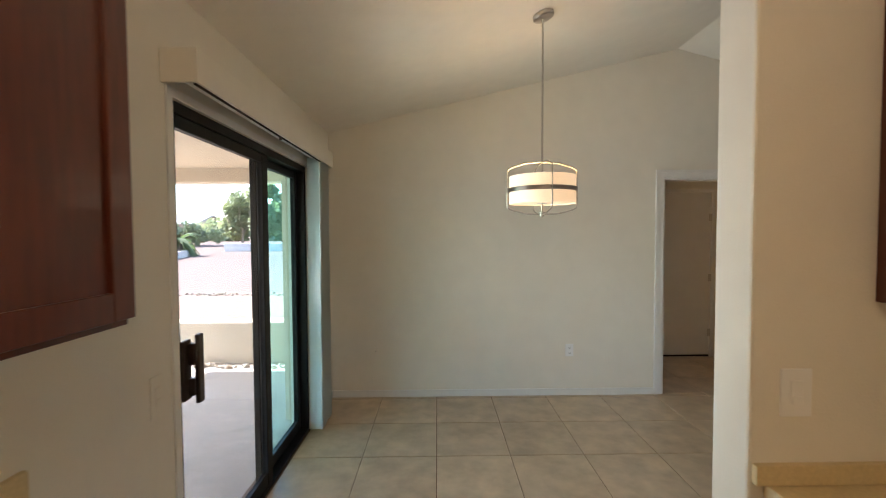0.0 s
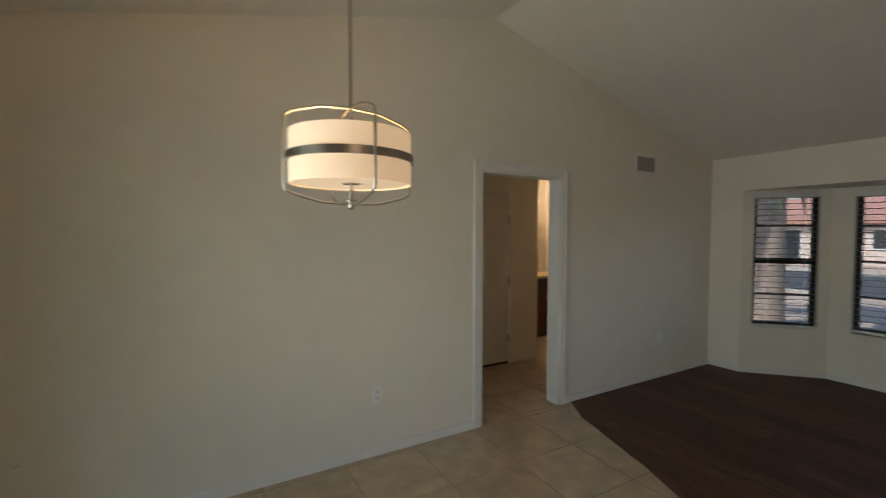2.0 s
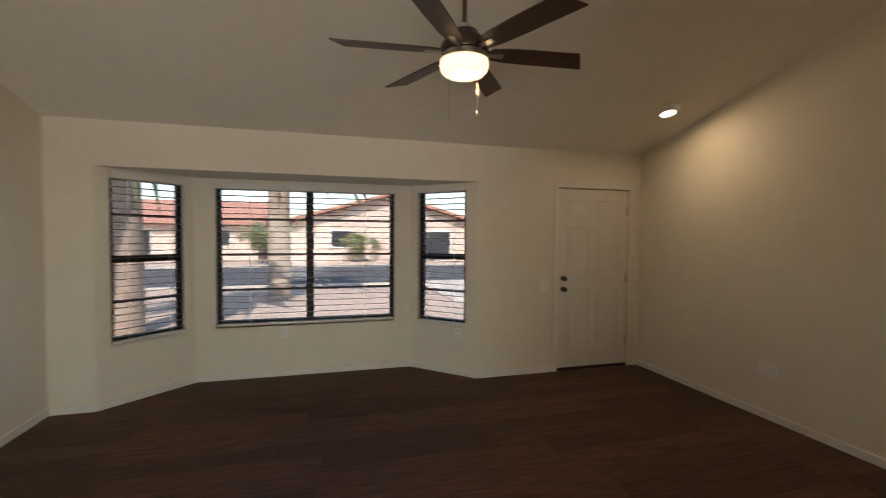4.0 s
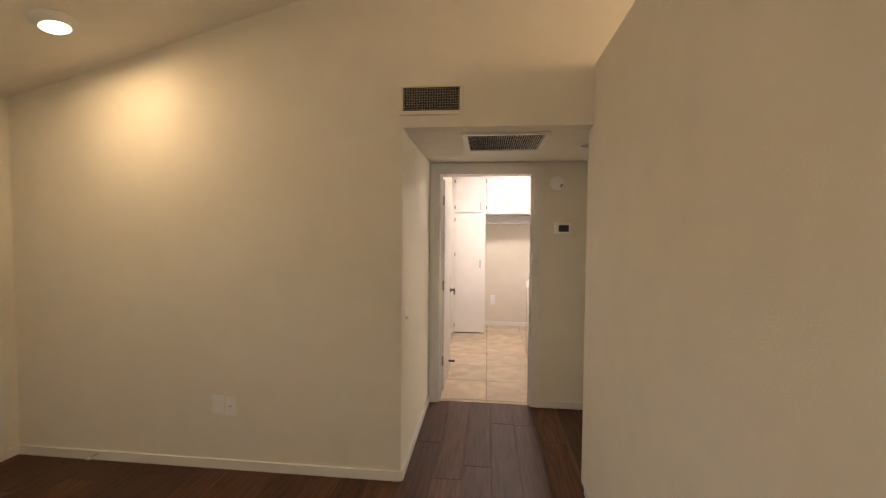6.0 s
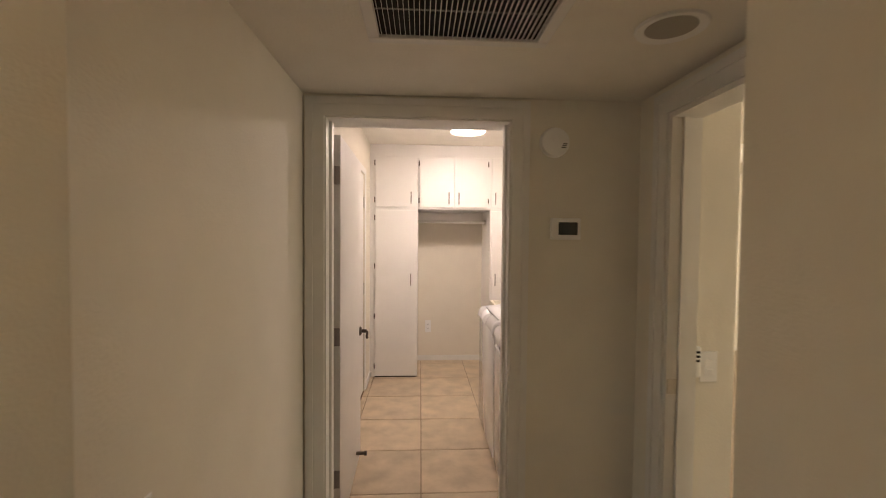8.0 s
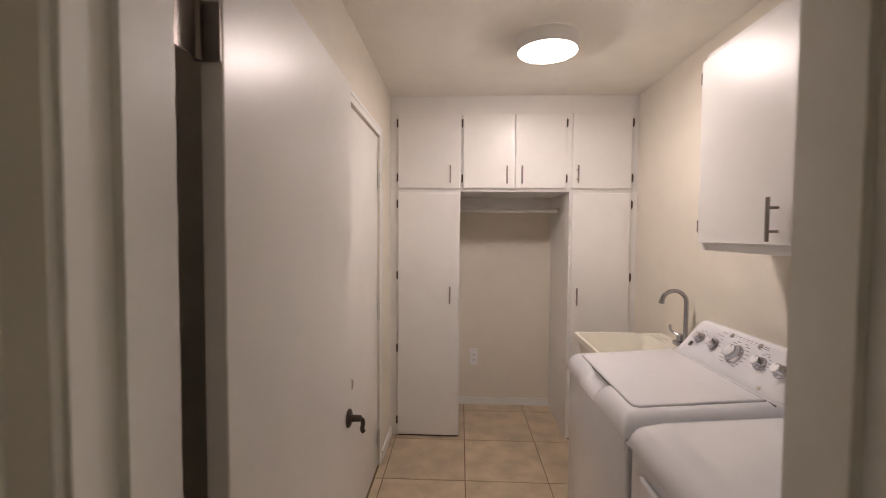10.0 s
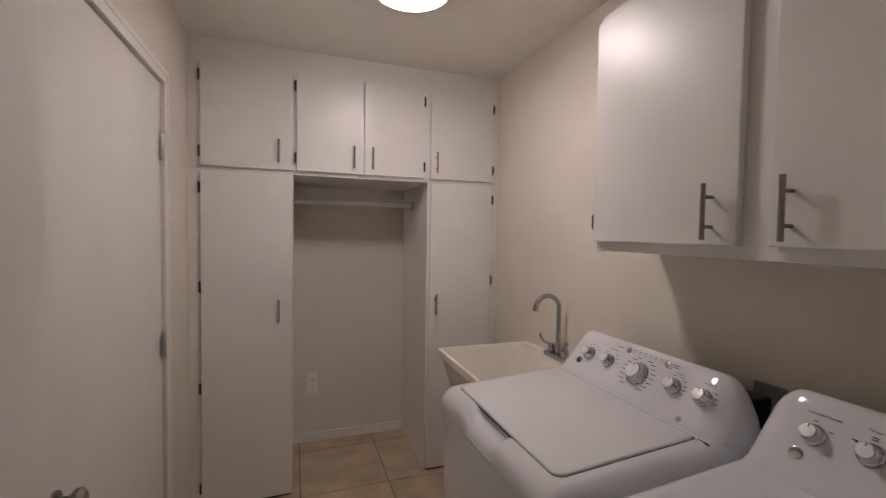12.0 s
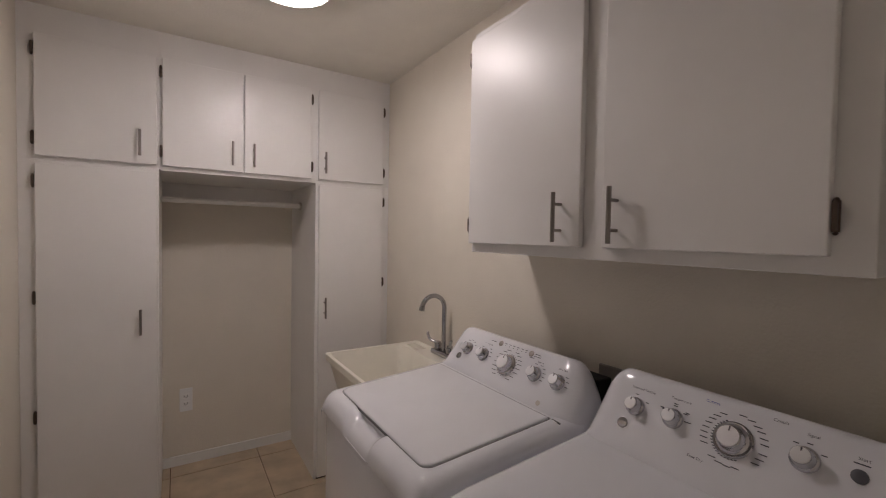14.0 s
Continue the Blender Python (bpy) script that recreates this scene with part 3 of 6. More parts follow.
# closet door in the passage
door = thing("door_closet", (3.15, 5.16, 0), "white flush closet door, closed", "door")
tagged(door, kind="structure")
part("gap", box(B(), 2.775, 5.165, 0.0005, 3.525, 5.19, 0.024), GAP, door)
part("slab", box(B(), 2.775, 5.158, 0.025, 3.525, 5.19, 1.9985, 0.002, 1), DOORW, door)
for hz in (0.30, 0.97, 1.70):
    hinge(door, 3.526, 5.15, hz, "x")

# ---- patio slider ----
slider = thing("door_patio", (WX - 0.08, (SL0 + SL1) / 2, 0), "black-framed sliding glass patio door, closed", "door")
tagged(slider, kind="structure")
SXO = WX - 0.012
for nm, a in (("head_track", (SXO - 0.10, SL0, SLZ - 0.045, SXO, SL1, SLZ)), ("sill_track", (SXO - 0.10, SL0, -0.004, SXO, SL1, 0.022)),
              ("side_jamb", (SXO - 0.10, SL0, 0.022, SXO, SL0 + 0.022, SLZ - 0.045)), ("side_jamb", (SXO - 0.10, SL1 - 0.03, 0.022, SXO, SL1, SLZ - 0.045))):
    part(nm, box(B(), *a, 0.002, 1), BLACK, slider)
MID = 2.612


def sash(y0, y1, x0, x1, glass, stile0, stile1):
    s = part("sash", B(), BLACK, slider)
    bm = B()
    z0, z1 = 0.024, SLZ - 0.047
    box(bm, x0, y0, z0, x1, y0 + stile0, z1, 0.003, 1)
    box(bm, x0, y1 - stile1, z0, x1, y1, z1, 0.003, 1)
    box(bm, x0 + 0.001, y0 + stile0, z0, x1 - 0.001, y1 - stile1, z0 + 0.075, 0.003, 1)
    box(bm, x0 + 0.001, y0 + stile0, z1 - 0.05, x1 - 0.001, y1 - stile1, z1, 0.003, 1)
    bm.to_mesh(s.data)
    bm.free()
    p = sub("pane", box(B(), (x0 + x1) / 2 - 0.003, y0 + stile0, z0 + 0.075, (x0 + x1) / 2 + 0.003, y1 - stile1, z1 - 0.05), glass, s)
    p.visible_shadow = False
    return s


sash(SL0 + 0.024, MID + 0.03, SXO - 0.045, SXO - 0.008, SLIDER, 0.03, 0.075)
sash(MID - 0.03, SL1 - 0.032, SXO - 0.092, SXO - 0.055, TINTED, 0.055, 0.045)
bm = B()
box(bm, SXO - 0.006, 1.735, 0.86, SXO + 0.012, 1.790, 1.10, 0.004)
box(bm, SXO + 0.03, 1.775, 0.84, SXO + 0.05, 1.815, 1.12, 0.006)
box(bm, SXO + 0.008, 1.765, 0.875, SXO + 0.036, 1.795, 0.945, 0.004)
box(bm, SXO + 0.008, 1.765, 1.00, SXO + 0.036, 1.795, 1.085, 0.004)
part("handle", bm, DARKMETAL, slider, "dark bronze pull handle")

# vertical blind drawn aside, under its valance
blind = thing("vertical_blind", (WX + 0.07, 3.44, 2.07), "white vertical blind stacked open beneath a cream valance", "blind")
bm = B()
box(bm, WX + 0.001, 1.640, 2.070, WX + 0.134, 1.652, 2.192)
box(bm, WX + 0.001, 3.602, 2.070, WX + 0.134, 3.614, 2.192)
box(bm, WX + 0.122, 1.652, 2.070, WX + 0.134, 3.602, 2.192)
box(bm, WX + 0.001, 1.652, 2.180, WX + 0.122, 3.602, 2.192)
part("valance", bm, PAINT, blind, "cream painted valance box")
part("head_rail", box(B(), WX + 0.05, 1.70, 2.09, WX + 0.09, 3.58, 2.125), TRIM, blind)
part("rail_edge", box(B(), WX + 0.110, 1.66, 2.066, WX + 0.121, 3.30, 2.074), GAP, blind, "dark rail edge")
part("rail_clip", box(B(), WX + 0.108, 2.49, 2.05, WX + 0.122, 2.50, 2.07), DARKMETAL, blind)
for k in range(14):
    y = 3.272 + k * 0.0215
    bm = B()
    prof = [(WX + 0.022 + 0.089 * i / 6, y + 0.006 * math.sin(math.pi * i / 6) + 0.002 * math.sin(k * 1.7)) for i in range(7)]
    prism(bm, prof + [(u, v + 0.0012) for u, v in prof[::-1]], 0.028 + 0.004 * math.sin(k), 2.09, "z")
    part("vane", bm, VANE, blind)
part("wand", tube(B(), [(WX + 0.118, 3.258, 2.06), (WX + 0.12, 3.256, 1.30)], 0.005, 8), PLASTIC, blind, "clear plastic wand")

# ---- windows with blinds ----


def window(idx, a, b, z0, z1, mid_upright):
    a, b = Vector(a), Vector(b)
    w = (b - a).length
    d = (b - a).normalized()
    m = Matrix.Translation((a.x, a.y, 0)) @ Matrix.Rotation(math.atan2(d.y, d.x), 4, "Z")    # x along, y to the outside
    win = thing("window_%d" % idx, (a.x, a.y, z0), "black aluminium window with dividing bars", "window")
    tagged(win, kind="structure")
    fr = 0.042
    bm = B()
    box(bm, 0, 0.055, z0, fr, 0.10, z1)
    box(bm, w - fr, 0.055, z0, w, 0.10, z1)
    box(bm, fr, 0.055, z0, w - fr, 0.10, z0 + fr)
    box(bm, fr, 0.055, z1 - fr, w - fr, 0.10, z1)
    part("window_frame", turned(bm, m), BLACK, win)
    if mid_upright:
        part("mullion", turned(box(B(), w / 2 - 0.038, 0.05, z0 + fr, w / 2 + 0.038, 0.10, z1 - fr), m), BLACK, win)
        cells = [(fr, w / 2 - 0.038), (w / 2 + 0.038, w - fr)]
        bars = [z0 + (z1 - z0) * k / 4 for k in (1, 2, 3)]
    else:
        zm = z0 + (z1 - z0) * 0.49
        part("meeting_rail", turned(box(B(), fr, 0.045, zm - 0.03, w - fr, 0.10, zm + 0.03), m), BLACK, win)
        cells = [(fr, w - fr)]
        bars = [z0 + (z1 - z0) * k for k in (0.24, 0.75)]
    for c0, c1 in cells:
        for zb in bars:
            part("bar", turned(box(B(), c0, 0.066, zb - 0.012, c1, 0.086, zb + 0.012), m), BLACK, win)
        p = part("pane", turned(box(B(), c0, 0.074, z0 + fr, c1, 0.078, z1 - fr), m), GLASS, win)
        p.visible_shadow = False
    part("window_sill", turned(box(B(), 0.002, 0.0, z0 - 0.012, w - 0.002, 0.055, z0 + 0.002), m), TRIM, win)
    bl = thing("window_blind", (a.x, a.y, z0), "white slatted blind, lowered, its open slats coloured dark as backlit", "blind", "bay window blinds")
    part("head_rail", turned(box(B(), 0.004, -0.014, z1 - 0.062, w - 0.004, 0.044, z1 - 0.002, 0.003, 1), m), TRIM, bl)
    part("bottom_rail", turned(box(B(), 0.006, -0.006, z0 + 0.004, w - 0.006, 0.044, z0 + 0.026, 0.003, 1), m), TRIM, bl)
    n = int((z1 - z0 - 0.10) / 0.057)
    for k in range(n):
        z = z0 + 0.06 + k * (z1 - z0 - 0.13) / (n - 1)
        bm = B()
        pts = [(-0.004, z + 0.001), (0.02, z + 0.002), (0.044, z - 0.003), (0.044, z), (0.02, z + 0.005), (-0.004, z + 0.004)]
        prism(bm, pts, 0.008, w - 0.008, "x")
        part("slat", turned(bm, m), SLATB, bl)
    for s in ((0.18, 0.82) if mid_upright else (0.22, 0.78)):
        part("ladder_cord", turned(box(B(), w * s - 0.0015, -0.006, z0 + 0.02, w * s + 0.0015, -0.004, z1 - 0.06), m), PLASTIC, bl)


for i, (q, zz) in enumerate(zip(BAYS, ((0.520, 1.985), (0.535, 1.972), (0.520, 1.985)))):
    window(i + 1, q[0], q[1], zz[0], zz[1], i == 1)

# ---- kitchen end ----


def framed_door(parent, x, y0, y1, z0, z1, out):
    """A cherry cabinet door with a framed panel, facing out = +1 or -1 along x."""
    bm = B()
    w = 0.062
    for a in ((y0, z0, y0 + w, z1), (y1 - w, z0, y1, z1), (y0 + w, z0, y1 - w, z0 + w), (y0 + w, z1 - w, y1 - w, z1)):
        box(bm, x, a[0], a[1], x + 0.02 * out, a[2], a[3], 0.002, 1)
    box(bm, x, y0 + w, z0 + w, x + 0.009 * out, y1 - w, z1 - w)
    return part("door", bm, CHERRY, parent)


cab = thing("upper_cabinet", (WX + 0.15, 0.66, 1.34), "dark cherry wood wall cabinet with framed door", "cabinet", "kitchen wall cabinets")
part("body", box(B(), WX + 0.001, 0.28, 1.318, -0.492, 1.044, 2.20, 0.002, 1), CHERRY, cab)
framed_door(cab, -0.491, 0.30, 1.040, 1.335, 2.19, 1)
cab = thing("upper_cabinet", (1.52, 0.7, 1.34), "dark cherry wood wall cabinet with framed door", "cabinet", "kitchen wall cabinets")
part("body", box(B(), 1.345, 0.42, 1.335, 1.714, 1.169, 2.20, 0.002, 1), CHERRY, cab)
framed_door(cab, 1.344, 0.44, 1.13, 1.352, 2.19, -1)
cab = thing("base_cabinet", (-0.5, 0.3, 0), "cherry wood base cabinet under a laminate counter", "cabinet", "kitchen base cabinets")
part("body", box(B(), WX + 0.001, -0.5, 0.0, -0.26, 1.06, 0.818, 0.002, 1), CHERRY, cab)
framed_door(cab, -0.259, 0.3, 1.04, 0.12, 0.80, 1)
framed_door(cab, -0.259, -0.48, 0.28, 0.12, 0.80, 1)
cab = thing("base_cabinet", (1.4, 0.3, 0), "cherry wood base cabinet under a laminate counter", "cabinet", "kitchen base cabinets")
part("body", box(B(), 1.10, -0.5, 0.0, 1.714, 1.169, 0.818, 0.002, 1), CHERRY, cab)
framed_door(cab, 1.099, 0.38, 1.10, 0.12, 0.80, -1)
for x0, x1, y1, s0, s1 in ((WX + 0.001, -0.22, 1.09, None, None), (1.06, 1.714, 1.169, None, None)):
    ct = thing("countertop", ((x0 + x1) / 2, 0.3, 0.82), "beige laminate countertop with a low backsplash", "countertop", "kitchen counters")
    part("top", box(B(), x0, -0.5, 0.820, x1, y1, 0.858, 0.004, 2), LAMINATE, ct)
    if x0 < 0:
        part("backsplash", box(B(), x0, -0.5, 0.859, x0 + 0.02, y1, 0.962, 0.006, 2), LAMINATE, ct)
    else:
        part("backsplash", box(B(), 1.028, 1.148, 0.859, 1.714, 1.169, 0.912, 0.003, 2), LAMINATE, ct)
fx = thing("kitchen_ceiling_light", (0.35, -0.35, 2.60), "round white kitchen ceiling light", "ceiling light")
part("base", lathe(B(), [(0.15, 2.62), (0.15, 2.70)], (0.35, -0.35, 0)), TRIM, fx, "", 40)

# ---- wall plates ----


def plate(name, at, n, label, kind, w=0.075, h=0.117, cat="outlet", material=None):
    """A wall plate at a point, facing n (a unit vector in plan). kind: duplex, rocker, toggle, blank, double."""
    ang = math.atan2(n[1], n[0])
    m = Matrix.Translation(at) @ Matrix.Rotation(ang + math.pi / 2, 4, "Z")     # local -y points into the room
    mt = material or PLASTIC
    t = thing(name, at, label, cat)
    part("cover", turned(box(B(), -w / 2, -0.006, -h / 2, w / 2, -0.0005, h / 2, 0.0025, 2), m), mt, t)
    if kind == "duplex":
        for dz in (-0.024, 0.024):
            part("receptacle", turned(box(B(), -0.017, -0.009, dz - 0.014, 0.017, -0.0055, dz + 0.014, 0.003, 2), m), mt, t)
            bm = B()
            box(bm, -0.0085, -0.0096, dz - 0.0055, -0.006, -0.0088, dz + 0.0065)
            box(bm, 0.006, -0.0096, dz - 0.0055, 0.0085, -0.0088, dz + 0.0065)
            box(bm, -0.0025, -0.0096, dz - 0.0105, 0.0025, -0.0088, dz - 0.0065)
            part("slots", turned(bm, m), GAP, t)
    elif kind == "rocker":
        part("rocker", turned(box(B(), -0.017, -0.0085, -0.033, 0.017, -0.0055, 0.033, 0.002, 2), m), mt, t)
        part("tip", turned(box(B(), -0.014, -0.0115, -0.032, 0.014, -0.0083, -0.008, 0.002, 2), m), mt, t)
    elif kind == "toggle":
        part("toggle", turned(box(B(), -0.005, -0.018, -0.004, 0.005, -0.0055, 0.014, 0.002, 2), m), mt, t)
    elif kind == "jack":
        part("jack", turned(lathe(B(), [(0.006, 0), (0.006, 0.008), (0.003, 0.009)], m=pose(0, -0.005, 0, 90, 0, 0), seg=12), m), STEEL, t)
    elif kind == "double":
        for dx in (-0.023, 0.023):
            part("toggle", turned(box(B(), dx - 0.005, -0.018, -0.004, dx + 0.005, -0.0055, 0.014, 0.002, 2), m), mt, t)
    return t


plate("wall_outlet", (1.437, NY, 0.425), (0, -1), "white duplex outlet on the dining wall", "duplex")
plate("cable_plate", (-0.372, NY, 0.43), (0, -1), "small cream cable plate on the dining wall", "jack", 0.045, 0.07, "cable plate", PAINT)
plate("wall_outlet", (4.62, NY, 0.43), (0, -1), "white duplex outlet low on the living room wall", "duplex")
plate("light_switch", (1.140, KY0, 1.098), (0, -1), "white rocker light switch above the counter", "rocker", 0.083, 0.127, "switch")
plate("light_switch", (WX, 1.575, 0.95), (1, 0), "cream rocker switch beside the patio door", "rocker", 0.075, 0.15, "switch", PAINT)
plate("light_switch", (EX, -0.39, 0.935), (-1, 0), "white double switch beside the front door", "double", 0.116, 0.117, "switch")
plate("wall_outlet", (BX, 2.26, 0.45), (-1, 0), "white duplex outlet beneath the bay window", "duplex")
plate("wall_outlet", (5.70, 0.52, 0.44), (-0.713, 0.701), "white duplex outlet on the bay wall", "duplex")
plate("wall_outlet", (4.115, SY, 0.415), (0, 1), "white duplex outlet low on the living room wall", "blank")
plate("cable_plate", (4.030, SY, 0.408), (0, 1), "white cable plate beside the outlet", "jack", 0.075, 0.117, "cable plate")
plate("light_switch", (HX1, -1.727, 0.97), (-1, 0), "white toggle switch in the hall", "toggle", 0.075, 0.14, "switch")
plate("wall_outlet", (2.335, LY1, 0.42), (0, 1), "white outlet with a plugged-in cover in the cupboard niche", "duplex", 0.072, 0.15)
plate("light_switch", (1.215, -2.66, 0.985), (0, 1), "white rocker switch beside the den door", "rocker", 0.075, 0.13, "switch")
ch = thing("door_chime", (1.285, -2.66, 1.0), "small white plastic alarm with dark slots", "alarm")
part("case", box(B(), 1.262, -2.659, 0.945, 1.312, -2.632, 1.075, 0.008, 3), PLASTIC, ch, "", 40)
for k in range(3):
    part("slot", box(B(), 1.270, -2.6325, 1.012 + k * 0.018, 1.304, -2.6305, 1.022 + k * 0.018), GAP, ch)
ds = thing("door_stop", (4.95, SY + 0.03, 0.05), "small white spring door stop on the baseboard", "door stop")
part("spring", tube(B(), [(4.95, SY + 0.015, 0.05), (4.95, SY + 0.075, 0.05)], 0.006, 10), STEEL, ds, "", 40)
part("tip", tube(B(), [(4.95, SY + 0.075, 0.05), (4.95, SY + 0.088, 0.05)], 0.009, 10), PLASTIC, ds, "", 40)

# ---- vents ----


def wall_vent(x0, x1, z0, z1, y, n, label, cols, rows, dark):
    """An air register on a wall facing n along y."""
    v = thing("air_vent", ((x0 + x1) / 2, y, z0), label, "air vent")
    part("backing", box(B(), x0 + 0.02, y + 0.001 * n, z0 + 0.02, x1 - 0.02, y + 0.003 * n, z1 - 0.02), dark, v)
    bm = B()
    b = 0.024
    for a in ((x0, z0, x1, z0 + b), (x0, z1 - b, x1, z1), (x0, z0 + b, x0 + b, z1 - b), (x1 - b, z0 + b, x1, z1 - b)):
        box(bm, a[0], y + 0.001 * n, a[1], a[2], y + 0.013 * n, a[3], 0.002, 1)
    part("surround", bm, PAINT if cols else TRIM, v)
    for k in range(cols):
        x = x0 + b + (x1 - x0 - 2 * b) * (k + 0.5) / cols
        part("fin", box(B(), x - 0.0013, y + 0.006 * n, z0 + b, x + 0.0013, y + 0.0115 * n, z1 - b), SLATV, v)
    for k in range(rows):
        z = z0 + b + (z1 - z0 - 2 * b) * (k + 0.5) / rows
        bm = B()
        prism(bm, [(y + 0.003 * n, z + 0.0012), (y + 0.0058 * n, z - 0.001), (y + 0.0058 * n, z), (y + 0.003 * n, z + 0.0022)], x0 + b, x1 - b, "x")
        part("slat", bm, SLATV, v)
    return v


wall_vent(2.572, 2.953, 2.205, 2.388, SY, 1, "cream wall register with crossing metal fins", 22, 9, VENTDARK)
VGREY = mat("grey_register", (0.40, 0.39, 0.35), 0.6)
wall_vent(4.160, 4.495, 2.135, 2.330, NY, -1, "white wall register high on the gable wall", 0, 8, VGREY)
g = thing("return_air_grille", (2.32, -2.01, HZ - 0.02), "white ceiling return grille with dark slats", "air vent")
GX0, GX1, GY0, GY1 = 2.045, 2.595, -2.285, -1.735
bm = B()
for a in ((GX0, GY0, GX1, GY0 + 0.035), (GX0, GY1 - 0.035, GX1, GY1), (GX0, GY0 + 0.035, GX0 + 0.035, GY1 - 0.035), (GX1 - 0.035, GY0 + 0.035, GX1, GY1 - 0.035)):
    box(bm, a[0], a[1], HZ - 0.014, a[2], a[3], HZ - 0.001, 0.003, 1)
part("surround", bm, TRIM, g)
part("backing", box(B(), GX0 + 0.035, GY0 + 0.035, HZ - 0.003, GX1 - 0.035, GY1 - 0.035, HZ - 0.001), VENTDARK, g)
for k in range(34):
    x = GX0 + 0.035 + (GX1 - GX0 - 0.07) * (k + 0.5) / 34
    bm = B()
    prism(bm, [(x - 0.0012, HZ - 0.0125), (x + 0.0002, HZ - 0.0125), (x + 0.0012, HZ - 0.0035), (x - 0.0002, HZ - 0.0035)], GY0 + 0.035, GY1 - 0.035)
    part("slat", bm, TRIM, g)
for k in (1, 2):
    y = GY0 + (GY1 - GY0) * k / 3
    part("crossbar", box(B(), GX0 + 0.035, y - 0.0015, HZ - 0.006, GX1 - 0.035, y + 0.0015, HZ - 0.004), SLATV, g)
sp = thing("ceiling_downlight", (1.718, -2.15, HZ), "unlit round recessed downlight in the hall ceiling", "ceiling light")
part("trim_ring", lathe(B(), [(0.098, -0.001), (0.095, -0.009), (0.078, -0.008), (0.070, -0.002)], (1.718, -2.15, HZ), 40), PLASTIC, sp, "", 40)
part("baffle", lathe(B(), [(0.070, -0.004), (0.001, -0.002)], (1.718, -2.15, HZ), 40), mat("grey_baffle", (0.35, 0.33, 0.30), 0.5), sp, "", 40)
sm = thing("smoke_alarm", (1.845, HY, 1.943), "round white smoke alarm on the hall wall", "smoke alarm")
MW = pose(1.845, HY, 1.943, -90, 0, 0)
part("case", lathe(B(), [(0.066, 0.0005), (0.066, 0.014), (0.060, 0.030), (0.040, 0.036), (0.002, 0.037)], m=MW, seg=40), PLASTIC, sm, "", 30)
for k in range(3):
    part("slot", box(B(), 1.803 - k * 0.003, HY + 0.036, 1.915 + k * 0.008, 1.822 - k * 0.003, HY + 0.0375, 1.919 + k * 0.008), GAP, sm)
part("test_button", lathe(B(), [(0.008, 0.036), (0.008, 0.040), (0.002, 0.041)], m=MW @ pose(0.01, -0.012, 0), seg=14), PLASTIC, sm, "", 40)
th = thing("thermostat", (1.79, HY, 1.563), "white thermostat with a dark screen", "thermostat")
part("case", box(B(), 1.723, HY + 0.0005, 1.515, 1.858, HY + 0.024, 1.611, 0.006, 3), PLASTIC, th, "", 40)
part("screen", box(B(), 1.740, HY + 0.0235, 1.536, 1.825, HY + 0.0255, 1.592), SCREEN, th, "dark display")

# ---- pendant ----
PX, PY = 0.845, 2.654
pd = thing("pendant_lamp", (PX, PY, 1.62), "drum pendant lamp, lit, with nickel cage and fabric shade", "pendant lamp")
zc = vault(PX)
tilt = Matrix.Translation((PX, PY, zc)) @ Matrix.Rotation(-math.atan(SLOPE), 4, "Y")
part("canopy", lathe(B(), [(0.062, -0.002), (0.064, -0.02), (0.058, -0.028), (0.015, -0.032)], m=tilt, seg=32), STEEL, pd, "brushed nickel canopy", 40)
part("rod", tube(B(), [(PX, PY, zc - 0.03), (PX, PY, 1.63)], 0.006, 10), STEEL, pd, "", 40)
bm = B()
lathe(bm, [(0.192, 1.697), (0.198, 1.697), (0.198, 1.862), (0.192, 1.862), (0.192, 1.697)], (PX, PY, 0), 48, close=False)
part("shade", bm, SHADE, pd, "cream fabric drum shade", 40)
part("diffuser", lathe(B(), [(0.001, 1.703), (0.190, 1.703), (0.190, 1.706), (0.001, 1.706)], (PX, PY, 0), 48), SHADE, pd, "frosted bottom diffuser", 40)
part("band", lathe(B(), [(0.199, 1.767), (0.207, 1.767), (0.207, 1.792), (0.199, 1.792), (0.199, 1.767)], (PX, PY, 0), 48, close=False), PULL, pd, "nickel band", 40)
for k in range(4):
    a = radians(-89 + 90 * k)
    u = Vector((math.cos(a), math.sin(a), 0))
    c = Vector((PX, PY, 0))
    pts = [c + Vector((0, 0, 1.950)), c + u * 0.10 + Vector((0, 0, 1.944)), c + u * 0.185 + Vector((0, 0, 1.918)), c + u * 0.209 + Vector((0, 0, 1.905)), c + u * 0.214 + Vector((0, 0, 1.885)),
           c + u * 0.214 + Vector((0, 0, 1.69)), c + u * 0.209 + Vector((0, 0, 1.672)), c + u * 0.185 + Vector((0, 0, 1.660)), c + u * 0.10 + Vector((0, 0, 1.638)), c + Vector((0, 0, 1.634))]
    part("cage_rod", tube(B(), pts, 0.0045, 8), STEEL, pd, "", 60)
part("finial", lathe(B(), [(0.004, 1.615), (0.012, 1.622), (0.012, 1.640), (0.022, 1.642), (0.022, 1.648), (0.005, 1.650), (0.005, 1.698), (0.03, 1.700), (0.03, 1.703)], (PX, PY, 0), 20), STEEL, pd, "", 40)

